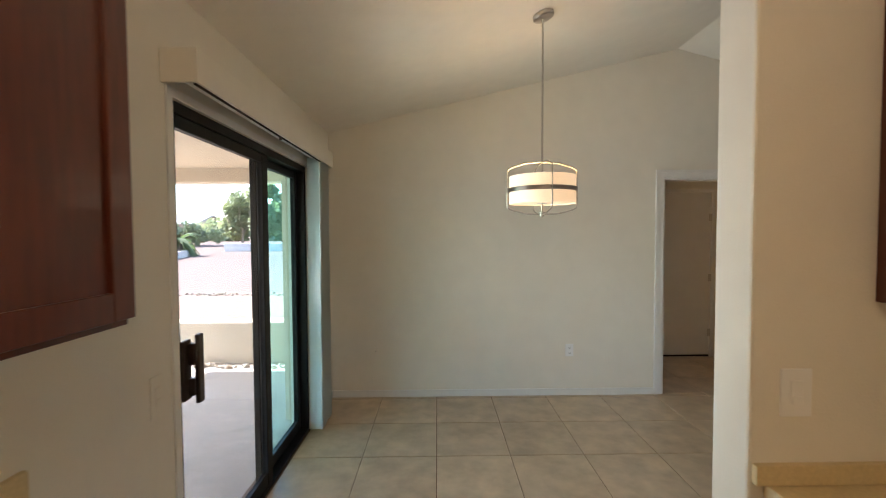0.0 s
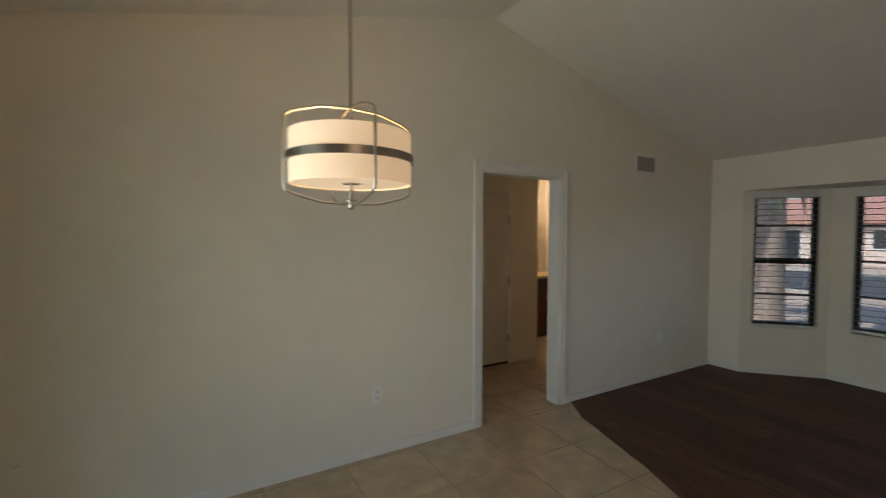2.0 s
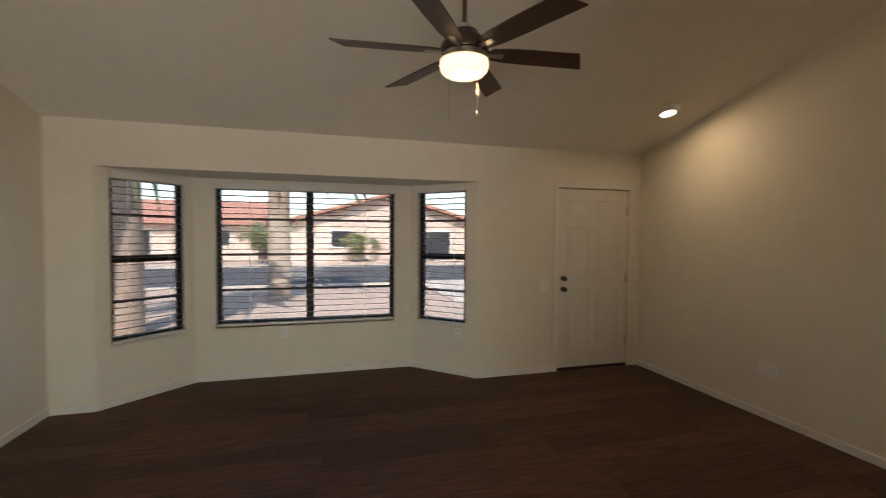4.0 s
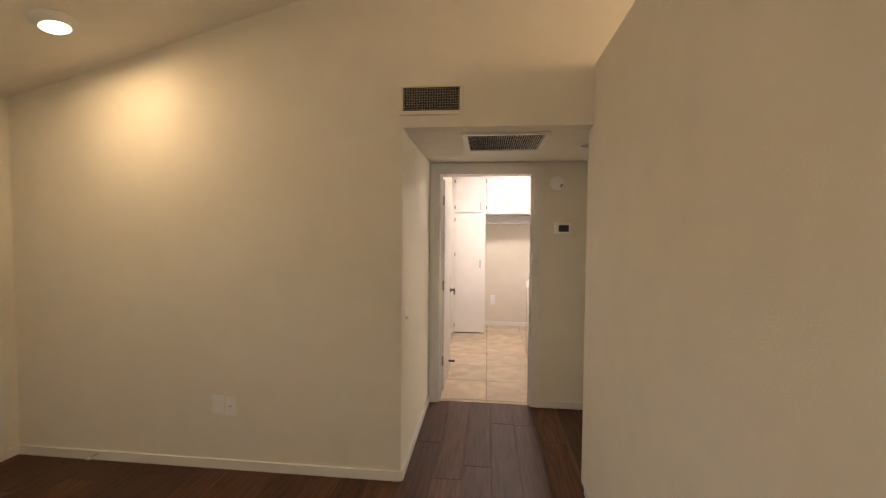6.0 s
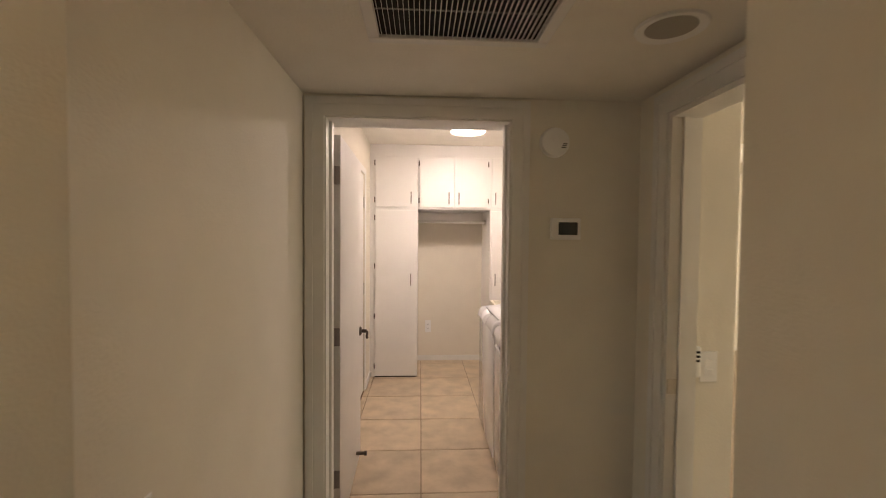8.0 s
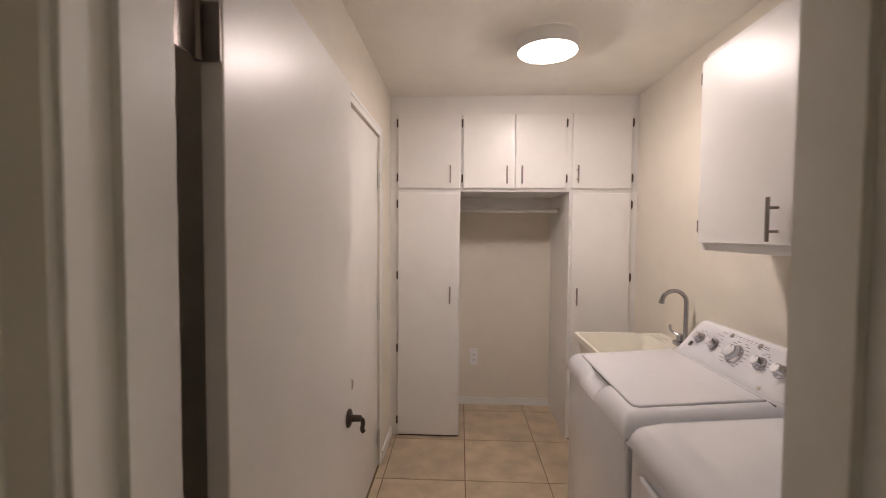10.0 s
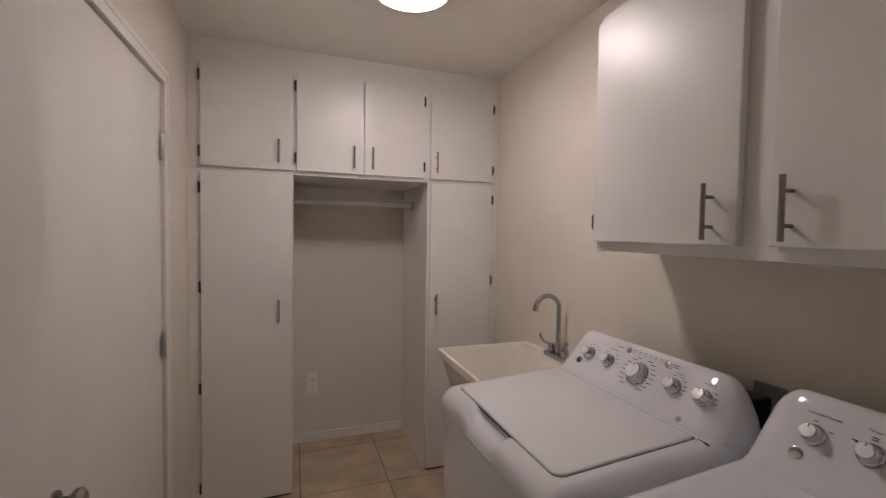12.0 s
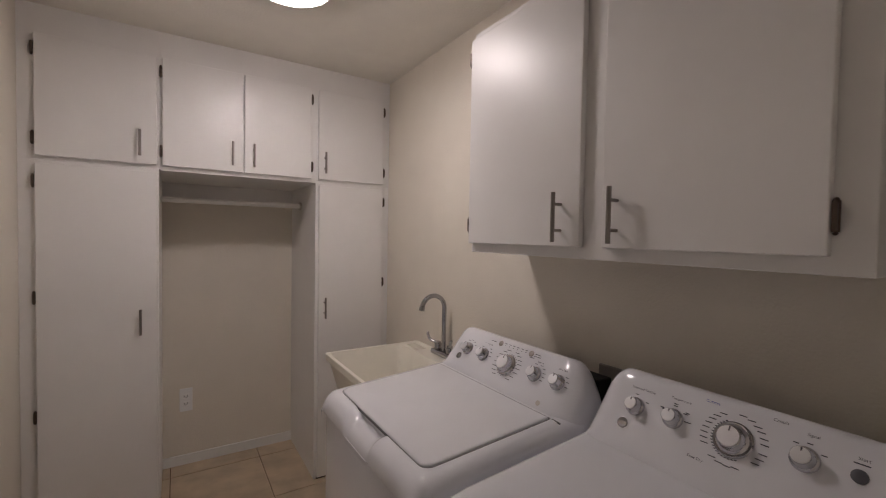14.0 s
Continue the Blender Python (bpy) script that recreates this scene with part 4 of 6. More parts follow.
# ---- ceiling fan ----
FX, FY = 3.576, 1.163
fan = thing("ceiling_fan", (FX, FY, 2.27), "six-blade ceiling fan with dark blades and lit bowl", "ceiling fan")
zc = vault(FX)
tilt = Matrix.Translation((FX, FY, zc)) @ Matrix.Rotation(math.atan(SLOPE), 4, "Y")
part("canopy", lathe(B(), [(0.075, -0.002), (0.078, -0.03), (0.05, -0.06), (0.02, -0.07)], m=tilt, seg=32), DARKMETAL, fan, "", 40)
part("downrod", tube(B(), [(FX, FY, zc - 0.05), (FX, FY, 2.49)], 0.012, 14), DARKMETAL, fan, "", 40)
part("collar", lathe(B(), [(0.017, 2.520), (0.028, 2.516), (0.032, 2.498), (0.046, 2.490)][::-1], (FX, FY, 0), 28), STEEL, fan, "nickel downrod collar", 30)
part("motor", lathe(B(), [(0.046, 2.489), (0.070, 2.478), (0.084, 2.452), (0.106, 2.434), (0.118, 2.412), (0.121, 2.388), (0.116, 2.372), (0.09, 2.370)][::-1], (FX, FY, 0), 40), DARKMETAL, fan, "dark bronze motor housing", 30)
part("light_kit", lathe(B(), [(0.09, 2.368), (0.113, 2.366), (0.117, 2.344), (0.124, 2.340), (0.124, 2.334), (0.09, 2.332)][::-1], (FX, FY, 0), 40), STEEL, fan, "nickel ring", 30)
part("bowl", lathe(B(), [(0.001, 2.262), (0.07, 2.264), (0.102, 2.272), (0.118, 2.290), (0.123, 2.312), (0.121, 2.331)], (FX, FY, 0), 40), BOWL, fan, "lit frosted glass bowl", 60)
for k in range(6):
    m = Matrix.Translation((FX, FY, 2.380)) @ Matrix.Rotation(radians(-35.5 + 60 * k), 4, "Z") @ Matrix.Rotation(radians(-12), 4, "X")
    bm = B()
    prism(bm, [(0.135, -0.040), (0.21, -0.054), (0.35, -0.060), (0.592, -0.063), (0.655, 0.058), (0.35, 0.056), (0.21, 0.052), (0.135, 0.040)], -0.0035, 0.0035, "z")
    bl = part("blade", turned(bm, m), BLADE, fan, "dark wood-grain blade")
    bm = B()
    prism(bm, [(0.08, -0.018), (0.13, -0.016), (0.21, -0.031), (0.22, 0.0), (0.21, 0.031), (0.13, 0.016), (0.08, 0.018)], 0.004, 0.009, "z")
    sub("blade_arm", turned(bm, m), DARKMETAL, bl)
    bm = B()
    prism(bm, [(0.105, -0.012), (0.20, -0.016), (0.205, 0.0), (0.20, 0.016), (0.105, 0.012)], -0.009, -0.004, "z")
    sub("blade_clamp", turned(bm, m), STEEL, bl, "nickel blade clamp")
for dx, dy, zz in ((-0.05, 0.09, 2.02), (0.05, -0.09, 2.08)):
    ch = part("pull_chain", tube(B(), [(FX + dx, FY + dy, 2.34), (FX + dx, FY + dy, zz + 0.028)], 0.0011, 6), STEEL, fan)
    sub("chain_fob", lathe(B(), [(0.003, 0), (0.006, 0.006), (0.006, 0.022), (0.003, 0.028)], (FX + dx, FY + dy, zz), 12), STEEL, ch, "", 40)

# ---- ceiling lights ----
CX, CY = 4.69, -1.12
rl = thing("recessed_light", (CX, CY, vault(CX)), "lit round recessed ceiling light with white trim", "ceiling light")
tilt = Matrix.Translation((CX, CY, vault(CX))) @ Matrix.Rotation(math.atan(SLOPE), 4, "Y")
part("trim_ring", lathe(B(), [(0.100, -0.001), (0.098, -0.010), (0.082, -0.020), (0.070, -0.040), (0.062, -0.042), (0.058, -0.030)], m=tilt, seg=40), PLASTIC, rl, "white stepped trim ring", 40)
part("lens", lathe(B(), [(0.058, -0.034), (0.001, -0.035)], m=tilt, seg=40), SPOT, rl, "lit lens", 40)
recessed_bulb.matrix_world = tilt @ pose(0, 0, -0.048)
ll = thing("laundry_light", (2.03, -4.60, LZ), "lit flat round LED ceiling light", "ceiling light")
part("rim", lathe(B(), [(0.150, 2.499), (0.152, 2.432), (0.149, 2.427), (0.146, 2.427), (0.146, 2.499)], (2.03, -4.60, 0), 48, close=False), PLASTIC, ll, "", 40)
part("diffuser", lathe(B(), [(0.001, 2.421), (0.12, 2.422), (0.145, 2.428)], (2.03, -4.60, 0), 48), DISC, ll, "lit white diffuser", 40)

# ---- bathroom beyond the passage ----
vn = thing("bath_vanity", (4.7, 6.15, 0), "dark wood vanity with a pale top", "vanity")
part("body", box(B(), 4.1, 5.92, 0.0, 5.27, 6.395, 0.86, 0.004, 1), CHERRY, vn)
part("top", box(B(), 4.08, 5.90, 0.862, 5.275, 6.398, 0.90, 0.004, 2), LAMINATE, vn, "beige top")
vl = thing("vanity_light", (4.75, 6.35, 2.0), "lit horizontal vanity light bar", "wall light")
part("back_plate", box(B(), 4.45, 6.385, 1.98, 5.05, 6.399, 2.08, 0.003, 1), STEEL, vl)
for k in range(4):
    part("globe", lathe(B(), [(0.02, -0.05), (0.045, -0.03), (0.05, 0), (0.045, 0.03), (0.02, 0.05)], (4.53 + k * 0.147, 6.32, 2.03), 16), VANITY, vl, "lit frosted globe", 60)

# ---- laundry cupboards ----


def pull(parent, at, n, length=0.12):
    """An upright bar pull standing off along n."""
    p, n = Vector(at), Vector((*n, 0))
    bm = B()
    tube(bm, [p + n * 0.032 + Vector((0, 0, -length / 2 - 0.018)), p + n * 0.032 + Vector((0, 0, length / 2 + 0.018))], 0.006, 10)
    for s in (-1, 1):
        tube(bm, [p + Vector((0, 0, s * length * 0.36)), p + n * 0.032 + Vector((0, 0, s * length * 0.36))], 0.0045, 8)
    return sub("handle", bm, PULL, parent, "brushed steel bar pull", 40)


def cup_hinge(parent, x, y, z, dx, dy):
    bm = B()
    tube(bm, [(x, y, z - 0.026), (x, y, z + 0.026)], 0.006, 8)
    for s in (-0.028, 0.028):
        lathe(bm, [(0.002, -0.003), (0.005, 0), (0.002, 0.003)], (x, y, z + s), 8)
    box(bm, x - abs(dx) - 0.001, y - abs(dy) - 0.001, z - 0.022, x + abs(dx) + 0.001, y + abs(dy) + 0.001, z + 0.022)
    return sub("hinge", bm, HINGE, parent, "steel hinge", 40)


CF = -5.492          # face frame of the cupboards


def cupboard(name, x0, x1, z0, z1, doors, label, body_z0=None):
    """doors: rows of x0, x1, z0, z1, handle side (+1: towards +x), hinge heights."""
    c = thing(name, ((x0 + x1) / 2, CF, z0), label, "cabinet", "laundry cupboards")
    part("body", box(B(), x0, CF, z0, x1, LY1 + 0.001, z1), CABW, c)
    for a, b, d0, d1, side, hz, hh, inset in doors:
        dr = part("door", box(B(), a, CF + 0.001, d0, b, CF + 0.020, d1, 0.003, 2), CABW, c)
        pull(dr, ((b - inset) if side > 0 else (a + inset), CF + 0.020, hh), (0, 1), 0.09)
        for z in hz:
            cup_hinge(dr, (a - 0.006) if side > 0 else (b + 0.006), CF + 0.014, z, 0.004, 0.008)
    return c


cupboard("tall_cupboard", 2.462, 2.974, 0.0, 1.8165, [(2.468, 2.916, 0.014, 1.800, -1, (0.12, 0.66, 1.20, 1.720), 1.060, 0.068)], "white tall laundry cupboard with flush door")
cupboard("tall_cupboard", 1.201, 1.680, 0.0, 1.8165, [(1.250, 1.664, 0.014, 1.800, 1, (0.12, 0.66, 1.20, 1.720), 1.060, 0.036)], "white tall laundry cupboard with flush door")
cupboard("overhead_cupboard", 2.4555, 2.974, 1.817, 2.499, [(2.468, 2.916, 1.834, 2.366, -1, (1.91, 2.30), 1.932, 0.068)], "white overhead cupboard with flush door")
cupboard("overhead_cupboard", 1.677, 2.455, 1.812, 2.499, [(2.080, 2.446, 1.834, 2.366, -1, (1.905, 2.30), 1.928, 0.052), (1.712, 2.072, 1.834, 2.366, 1, (1.905, 2.30), 1.928, 0.046)],
         "white overhead cupboard with two flush doors")
cupboard("overhead_cupboard", 1.201, 1.6765, 1.817, 2.499, [(1.250, 1.668, 1.834, 2.366, 1, (1.91, 2.30), 1.932, 0.036)], "white overhead cupboard with flush door")
rod = thing("closet_rod", (2.07, -5.83, 1.685), "white closet rod across the cupboard niche", "closet rod")
part("rod", tube(B(), [(1.681, -5.83, 1.690), (2.461, -5.83, 1.690)], 0.016, 14), TRIM, rod, "", 40)
part("socket", tube(B(), [(1.681, -5.83, 1.690), (1.694, -5.83, 1.690)], 0.026, 14), STEEL, rod, "steel rod socket", 40)
part("cleat", box(B(), 1.681, LY1 + 0.001, 1.70, 2.461, LY1 + 0.019, 1.811), CABW, rod)
toe = thing("toe_gap", (2.7, CF, 0), "dark shadow gap beneath a cupboard door", "trim")
tagged(toe, kind="structure")
for a, b in ((2.468, 2.916), (1.25, 1.664)):
    part("gap", box(B(), a, CF + 0.0005, 0.0005, b, CF + 0.004, 0.02), GAP, toe)

wc = thing("wall_cupboard", (1.34, -3.66, 1.45), "white laundry wall cupboard with two flush doors", "cabinet")
part("body", box(B(), LX0 + 0.001, -4.182, 1.450, 1.474, -3.125, 2.235, 0.002, 1), CABW, wc)
for y0, y1, hy, s in ((-4.176, -3.682, -3.744, -1), (-3.612, -3.178, -3.569, 1)):
    dr = part("door", box(B(), 1.475, y0, 1.482, 1.495, y1, 2.205, 0.003, 2), CABW, wc)
    pull(dr, (1.495, hy, 1.562), (1, 0), 0.10)
    for z in (1.548, 2.14):
        cup_hinge(dr, 1.486, y0 - 0.005 if s < 0 else y1 + 0.006, z, 0.007, 0.003)

# ---- washer and dryer ----
RISE = [1.08]


def console_point(v, h):
    """A place on the sloping face of a console: v along y, h from 0 at the foot to 1 at the top."""
    return Vector((1.490 - 0.115 * h, v, 0.975 + 0.140 * RISE[0] * h))


def on_face(v, h, up=0.0):
    n = Vector((0.140 * RISE[0], 0, 0.115)).normalized()
    p = console_point(v, h) + n * up
    e1 = Vector((0, 1, 0))
    e2 = Vector((-0.115, 0, 0.140 * RISE[0])).normalized()
    m = Matrix.Identity(4)
    for r in range(3):
        m[r][0], m[r][1], m[r][2], m[r][3] = e1[r], e2[r], n[r], p[r]
    return m


def knob(parent, v, h, r, big=False):
    m = on_face(v, h, -0.001)
    k = part("knob", lathe(B(), [(r * 1.42, 0), (r * 1.46, 0.003), (r * 1.38, 0.007), (r * 1.20, 0.009), (r * 1.10, 0.012), (r * 1.02, 0.027), (r * 0.95, 0.029)], m=m, seg=32), KNOB, parent, "silver control knob", 30)
    sub("cap", lathe(B(), [(r * 0.93, 0.0285), (r * 0.88, 0.0305), (0.001, 0.031)], m=m, seg=32), KNOBCAP, k, "polished silver cap", 30)
    sub("pointer", turned(box(B(), -0.0012, r * 0.45, 0.0308, 0.0012, r * 0.86, 0.0314), m), GREYPRINT, k)
    return k


def bars(bm, v, h, r, angles, length=0.014):
    for a in angles:
        m = on_face(v, h, 0.0012) @ pose(r * math.cos(radians(a)), r * math.sin(radians(a)), 0)
        s = length / 2
        vs = [bm.verts.new(m @ Vector(q)) for q in ((-s, -0.0011, 0), (s, -0.0011, 0), (s, 0.0011, 0), (-s, 0.0011, 0))]
        bm.faces.new(vs)


def lettering(parent, words, v, h, size, material=GREYPRINT):
    cu = bpy.data.curves.new("lettering", "FONT")
    cu.body, cu.size, cu.align_x = words, size, "CENTER"
    ob = new("lettering", cu)
    ob.data.materials.append(material)
    ob.matrix_world = on_face(v, h, 0.0014)
    ob.parent = parent
    ob.matrix_parent_inverse = Matrix.Translation(-BASE[parent.name])
    return ob


def machine(name, y0, y1, label, lid, knobs):
    t = thing(name, (1.6, (y0 + y1) / 2, 0), label, name.replace("_", " "))
    x0, x1 = 1.285, 1.955
    part("body", box(B(), x0, y0 + 0.004, 0.03, x1 - 0.014, y1 - 0.004, 0.905, 0.012, 3), ENAMEL, t, "", 40)
    part("kick_panel", box(B(), x0 + 0.03, y0 + 0.02, 0.0, x1 - 0.04, y1 - 0.02, 0.032), GAP, t, "dark recessed base")
    # moulded top with rolled front and side edges
    nx, ny, r = 54, 56, 0.045
    lx0, lx1, ly0, ly1 = 1.493, 1.902, y0 + 0.055, y1 - 0.055
    bm = B()
    grid = []
    for i in range(nx + 1):
        x = 1.33 + (x1 - 1.33) * (1 - (1 - i / nx) ** 1.35)
        row = []
        for j in range(ny + 1):
            q = j / ny
            q = 0.5 - 0.5 * math.cos(math.pi * q)
            y = y0 + (y1 - y0) * q
            z = 0.958 + 0.075 * (1.902 - min(x, 1.902))
            z -= max(0.0, x - (1.902 if lid else 1.85)) * 0.12
            e = min(max(x1 - x, 0), 1)
            f = min(y - y0, y1 - y)
            if e < r:
                z -= (r - math.sqrt(max(r * r - (r - e) ** 2, 0))) * 1.25
            if f < r:
                z -= r - math.sqrt(max(r * r - (r - f) ** 2, 0))
            if lid:
                dn = min(max((abs(y - (y0 + y1) / 2 + 0.02) - 0.075) / 0.035, 0), 1)
                dd = 1 - dn * dn * (3 - 2 * dn)
                if x > 1.885:
                    z -= 0.024 * dd * min(1, (x - 1.885) / 0.012)
                ox = max(lx0 - x, x - lx1, ly0 - y, y - ly1)
                if ox < -0.016:
                    z -= 0.012
            row.append(bm.verts.new((x, y, z)))
        grid.append(row)
    for i in range(nx):
        for j in range(ny):
            bm.faces.new((grid[i][j], grid[i + 1][j], grid[i + 1][j + 1], grid[i][j + 1]))
    edge = [grid[i][0] for i in range(nx)] + [grid[nx][j] for j in range(ny)] + [grid[i][ny] for i in range(nx, 0, -1)] + [grid[0][j] for j in range(ny, 0, -1)]
    low = [bm.verts.new((v.co.x, v.co.y, 0.885)) for v in edge]
    for k in range(len(edge)):
        bm.faces.new((edge[k], edge[(k + 1) % len(edge)], low[(k + 1) % len(edge)], low[k]))
    bm.faces.new(low)
    part("top_cover", bm, ENAMEL, t, "", 50)
    if lid:
        bm = B()
        c = 0.03
        pts = []
        for (cx, cy, a0) in ((lx1 - c, ly1 - c, 0), (lx0 + 0.008, ly1 - 0.008, 90), (lx0 + 0.008, ly0 + 0.008, 180), (lx1 - c, ly0 + c, 270)):
            rr = c if cx > 1.6 else 0.008
            pts += [(cx + rr * math.cos(radians(a0 + k * 15)), cy + rr * math.sin(radians(a0 + k * 15))) for k in range(7)]

        def zt(x):
            return 0.958 + 0.075 * (1.902 - x)
        cxm, cym = (lx0 + lx1) / 2, (ly0 + ly1) / 2
        rings = []
        for inset, dz in ((0.0, -0.004), (0.0, 0.0025), (0.002, 0.0055), (0.008, 0.0065)):
            rings.append([bm.verts.new((x - math.copysign(min(inset, abs(x - cxm)), x - cxm), y - math.copysign(min(inset, abs(y - cym)), y - cym), zt(x) + dz)) for x, y in pts])
        for a, b in zip(rings, rings[1:]):
            for k in range(len(pts)):
                bm.faces.new((a[k], a[(k + 1) % len(pts)], b[(k + 1) % len(pts)], b[k]))
        bm.faces.new(rings[-1])
        bm.faces.new(rings[0][::-1])
        part("lid", bm, ENAMEL, t, "glossy white lid", 50)
        # Added dark sheet under the lid; its rim paints the groove's shade.
        bm = B()
        out = [(x + (0.0024 if x > cxm else -0.0065), y + math.copysign(0.0022, y - cym)) for x, y in pts]
        a, b = [bm.verts.new((x, y, zt(x) - 0.006)) for x, y in out], [bm.verts.new((x, y, zt(x) + 0.0006)) for x, y in out]
        for k in range(len(out)):
            bm.faces.new((a[k], a[(k + 1) % len(out)], b[(k + 1) % len(out)], b[k]))
        bm.faces.new(b)
        part("lid_seal", bm, mat("grey_gap_shade", (0.10, 0.10, 0.105), 0.6), t, "dark grey sheet for the shade in the lid gap")
        part("seam", box(B(), lx0 - 0.008, ly1 + 0.004, zt(lx0) - 0.004, lx0 - 0.0045, y1 - 0.02, zt(lx0) + 0.0012), mat("grey_seam", (0.16, 0.16, 0.165), 0.6), t, "thin grey joint")
    else:
        dr = part("door", box(B(), x1 - 0.013, y0 + 0.10, 0.33, x1 + 0.006, y1 - 0.10, 0.845, 0.012, 3), ENAMEL, t, "white front door", 40)
        sub("grip", box(B(), x1 - 0.010, (y0 + y1) / 2 - 0.09, 0.846, x1 + 0.004, (y0 + y1) / 2 + 0.09, 0.872, 0.004, 2), GAP, dr, "dark grip recess")
    # control console: one profile drawn along y and rounded down at both ends
    prof = [(1.4845, 0.940), (1.484, 0.970), (1.480, 0.986), (1.462, 1.009), (1.433, 1.044), (1.404, 1.080), (1.380, 1.110), (1.370, 1.118), (1.355, 1.122), (1.335, 1.116), (1.322, 1.09), (1.315, 1.0), (1.315, 0.90)]
    prof = [(x, z if z < 0.979 else 0.979 + (z - 0.979) * RISE[0]) for x, z in prof]
    bm = B()
    rows, n, rr = [], 44, 0.085
    for k in range(n + 1):
        q = k / n
        y = y0 + 0.003 + (y1 - y0 - 0.006) * (0.5 - 0.5 * math.cos(math.pi * q))
        e = min(y - y0 - 0.003, y1 - 0.003 - y)
        s = 1.0 if e > rr else math.sqrt(max(1 - (1 - e / rr) ** 2, 0.0)) ** 0.8
        s = max(s, 0.12)
        rows.append([bm.verts.new((1.315 + (x - 1.315) * (0.65 + 0.35 * s) if z > 0.99 else x, y, 0.94 + (z - 0.94) * s if z > 0.94 else z)) for x, z in prof])
    for a, b in zip(rows, rows[1:]):
        for k in range(len(prof) - 1):
            bm.faces.new((a[k], a[k + 1], b[k + 1], b[k]))
    bm.faces.new(rows[0])
    bm.faces.new(rows[-1][::-1])
    part("console", bm, ENAMEL, t, "white control console", 40)
    part("console_back", box(B(), 1.245, y0 + 0.05, 0.90, 1.313, y1 - 0.03, 1.075, 0.006, 2), BLACK, t, "dark rear panel")
    for v, h, rad in knobs:
        knob(t, v, h, rad, rad > 0.026)
    m = on_face(y0 + 0.119, 0.40, -0.001)
    part("badge", lathe(B(), [(0.013, 0), (0.013, 0.003), (0.010, 0.0036), (0.001, 0.0034)], m=m, seg=24), CHROME, t, "round silver badge", 40)
    return t


WY0, WY1 = -4.412, -3.714
wash = machine("washing_machine", WY0, WY1, "white top-loading washing machine with silver knobs", True,
               [(-4.263, 0.60, 0.0175), (-4.166, 0.60, 0.0175), (-4.034, 0.58, 0.0265), (-3.902, 0.61, 0.0175), (-3.808, 0.62, 0.0175)])
bm = B()
for v, q in ((-4.263, (35, 60, 90, 120, 150)), (-4.166, (0, 25, 50, 130, 155, 180)), (-3.902, (-20, 0, 20, 45, 70, 110)), (-3.808, (-5, 20, 45, 135, 160))):
    bars(bm, v, 0.61, 0.036, q, 0.011)
bars(bm, -4.034, 0.58, 0.056, (0, 16, 32, 50, 68, 112, 130, 148, 164, 180, 197, 214, 232, 308, 326, 344), 0.020)
bars(bm, -4.034, 0.58, 0.041, range(0, 360, 15), 0.003)
for k in range(7):
    bars(bm, -4.085 + k * 0.021, 0.955, 0, (0,), 0.011)
    bars(bm, -4.085 + k * 0.021, 0.915, 0, (0,), 0.005)
for v, h, q in ((-4.150, 0.93, 0.024), (-3.925, 0.945, 0.026), (-3.925, 0.905, 0.030), (-3.945, 0.865, 0.022)):
    bars(bm, v, h, 0, (0,), q)
tagged(part("label_print", bm, GREYPRINT, wash, "small dark label print"), kind="stuff")
for v in (-4.110, -3.955):
    part("button", lathe(B(), [(0.0105, 0), (0.0105, 0.003), (0.008, 0.004), (0.001, 0.0042)], m=on_face(v, 0.93, -0.001), seg=18), PULL, wash, "small grey button", 40)
part("indicator", lathe(B(), [(0.008, 0), (0.008, 0.0015), (0.001, 0.0017)], m=on_face(-3.84, 0.20, 0), seg=18), STEEL, wash, "", 40)

DY0, DY1 = -3.690, -2.992
RISE[0] = 1.26
dry = machine("clothes_dryer", DY0, DY1, "white front-loading clothes dryer with silver knobs", False,
              [(-3.554, 0.63, 0.0160), (-3.461, 0.65, 0.0160), (-3.337, 0.66, 0.0225), (-3.221, 0.72, 0.0165)])
bm = B()
bars(bm, -3.554, 0.63, 0.031, (35, 100), 0.008)
for a in (5, 40, 95, 150):
    for dr in (0.030, 0.035):
        bars(bm, -3.461, 0.65, dr, (a,), 0.010)
bars(bm, -3.337, 0.66, 0.055, (-32, -20, -8, 12, 24, 38, 50, 66, 84, 122, 136, 148, 160, 172, 184, 196, 208, 240, 256, 272, 288), 0.015)
bars(bm, -3.337, 0.66, 0.040, range(120, 300, 9), 0.004)
bars(bm, -3.221, 0.72, 0.031, (35, 85, 125), 0.009)
bars(bm, -3.147, 0.84, 0, (0,), 0.022)
tagged(part("label_print", bm, GREYPRINT, dry, "small dark label print"), kind="stuff")
part("button", lathe(B(), [(0.012, 0), (0.012, 0.003), (0.010, 0.004), (0.001, 0.0041)], m=on_face(-3.147, 0.74, -0.001), seg=24), mat("dark_grey_plastic", (0.10, 0.10, 0.11), 0.4), dry, "dark grey start button", 40)
part("dial_ring", lathe(B(), [(0.037, 0), (0.038, 0.003), (0.035, 0.006), (0.032, 0.005)], m=on_face(-3.337, 0.66, -0.001), seg=40), CHROME, dry, "silver dial ring", 40)
for words, v, h, mt in (("Extended Tumble", -3.548, 0.84, GREYPRINT), ("Temperature", -3.456, 0.86, GREYPRINT), ("Cottons", -3.392, 0.95, BLUEPRINT), ("Casuals", -3.268, 0.97, GREYPRINT),
                        ("Time Dry", -3.394, 0.34, GREYPRINT), ("Signal", -3.216, 0.93, GREYPRINT), ("Start", -3.145, 0.87, GREYPRINT)):
    lettering(dry, words, v, h, 0.0085, mt)
RISE[0] = 1.08
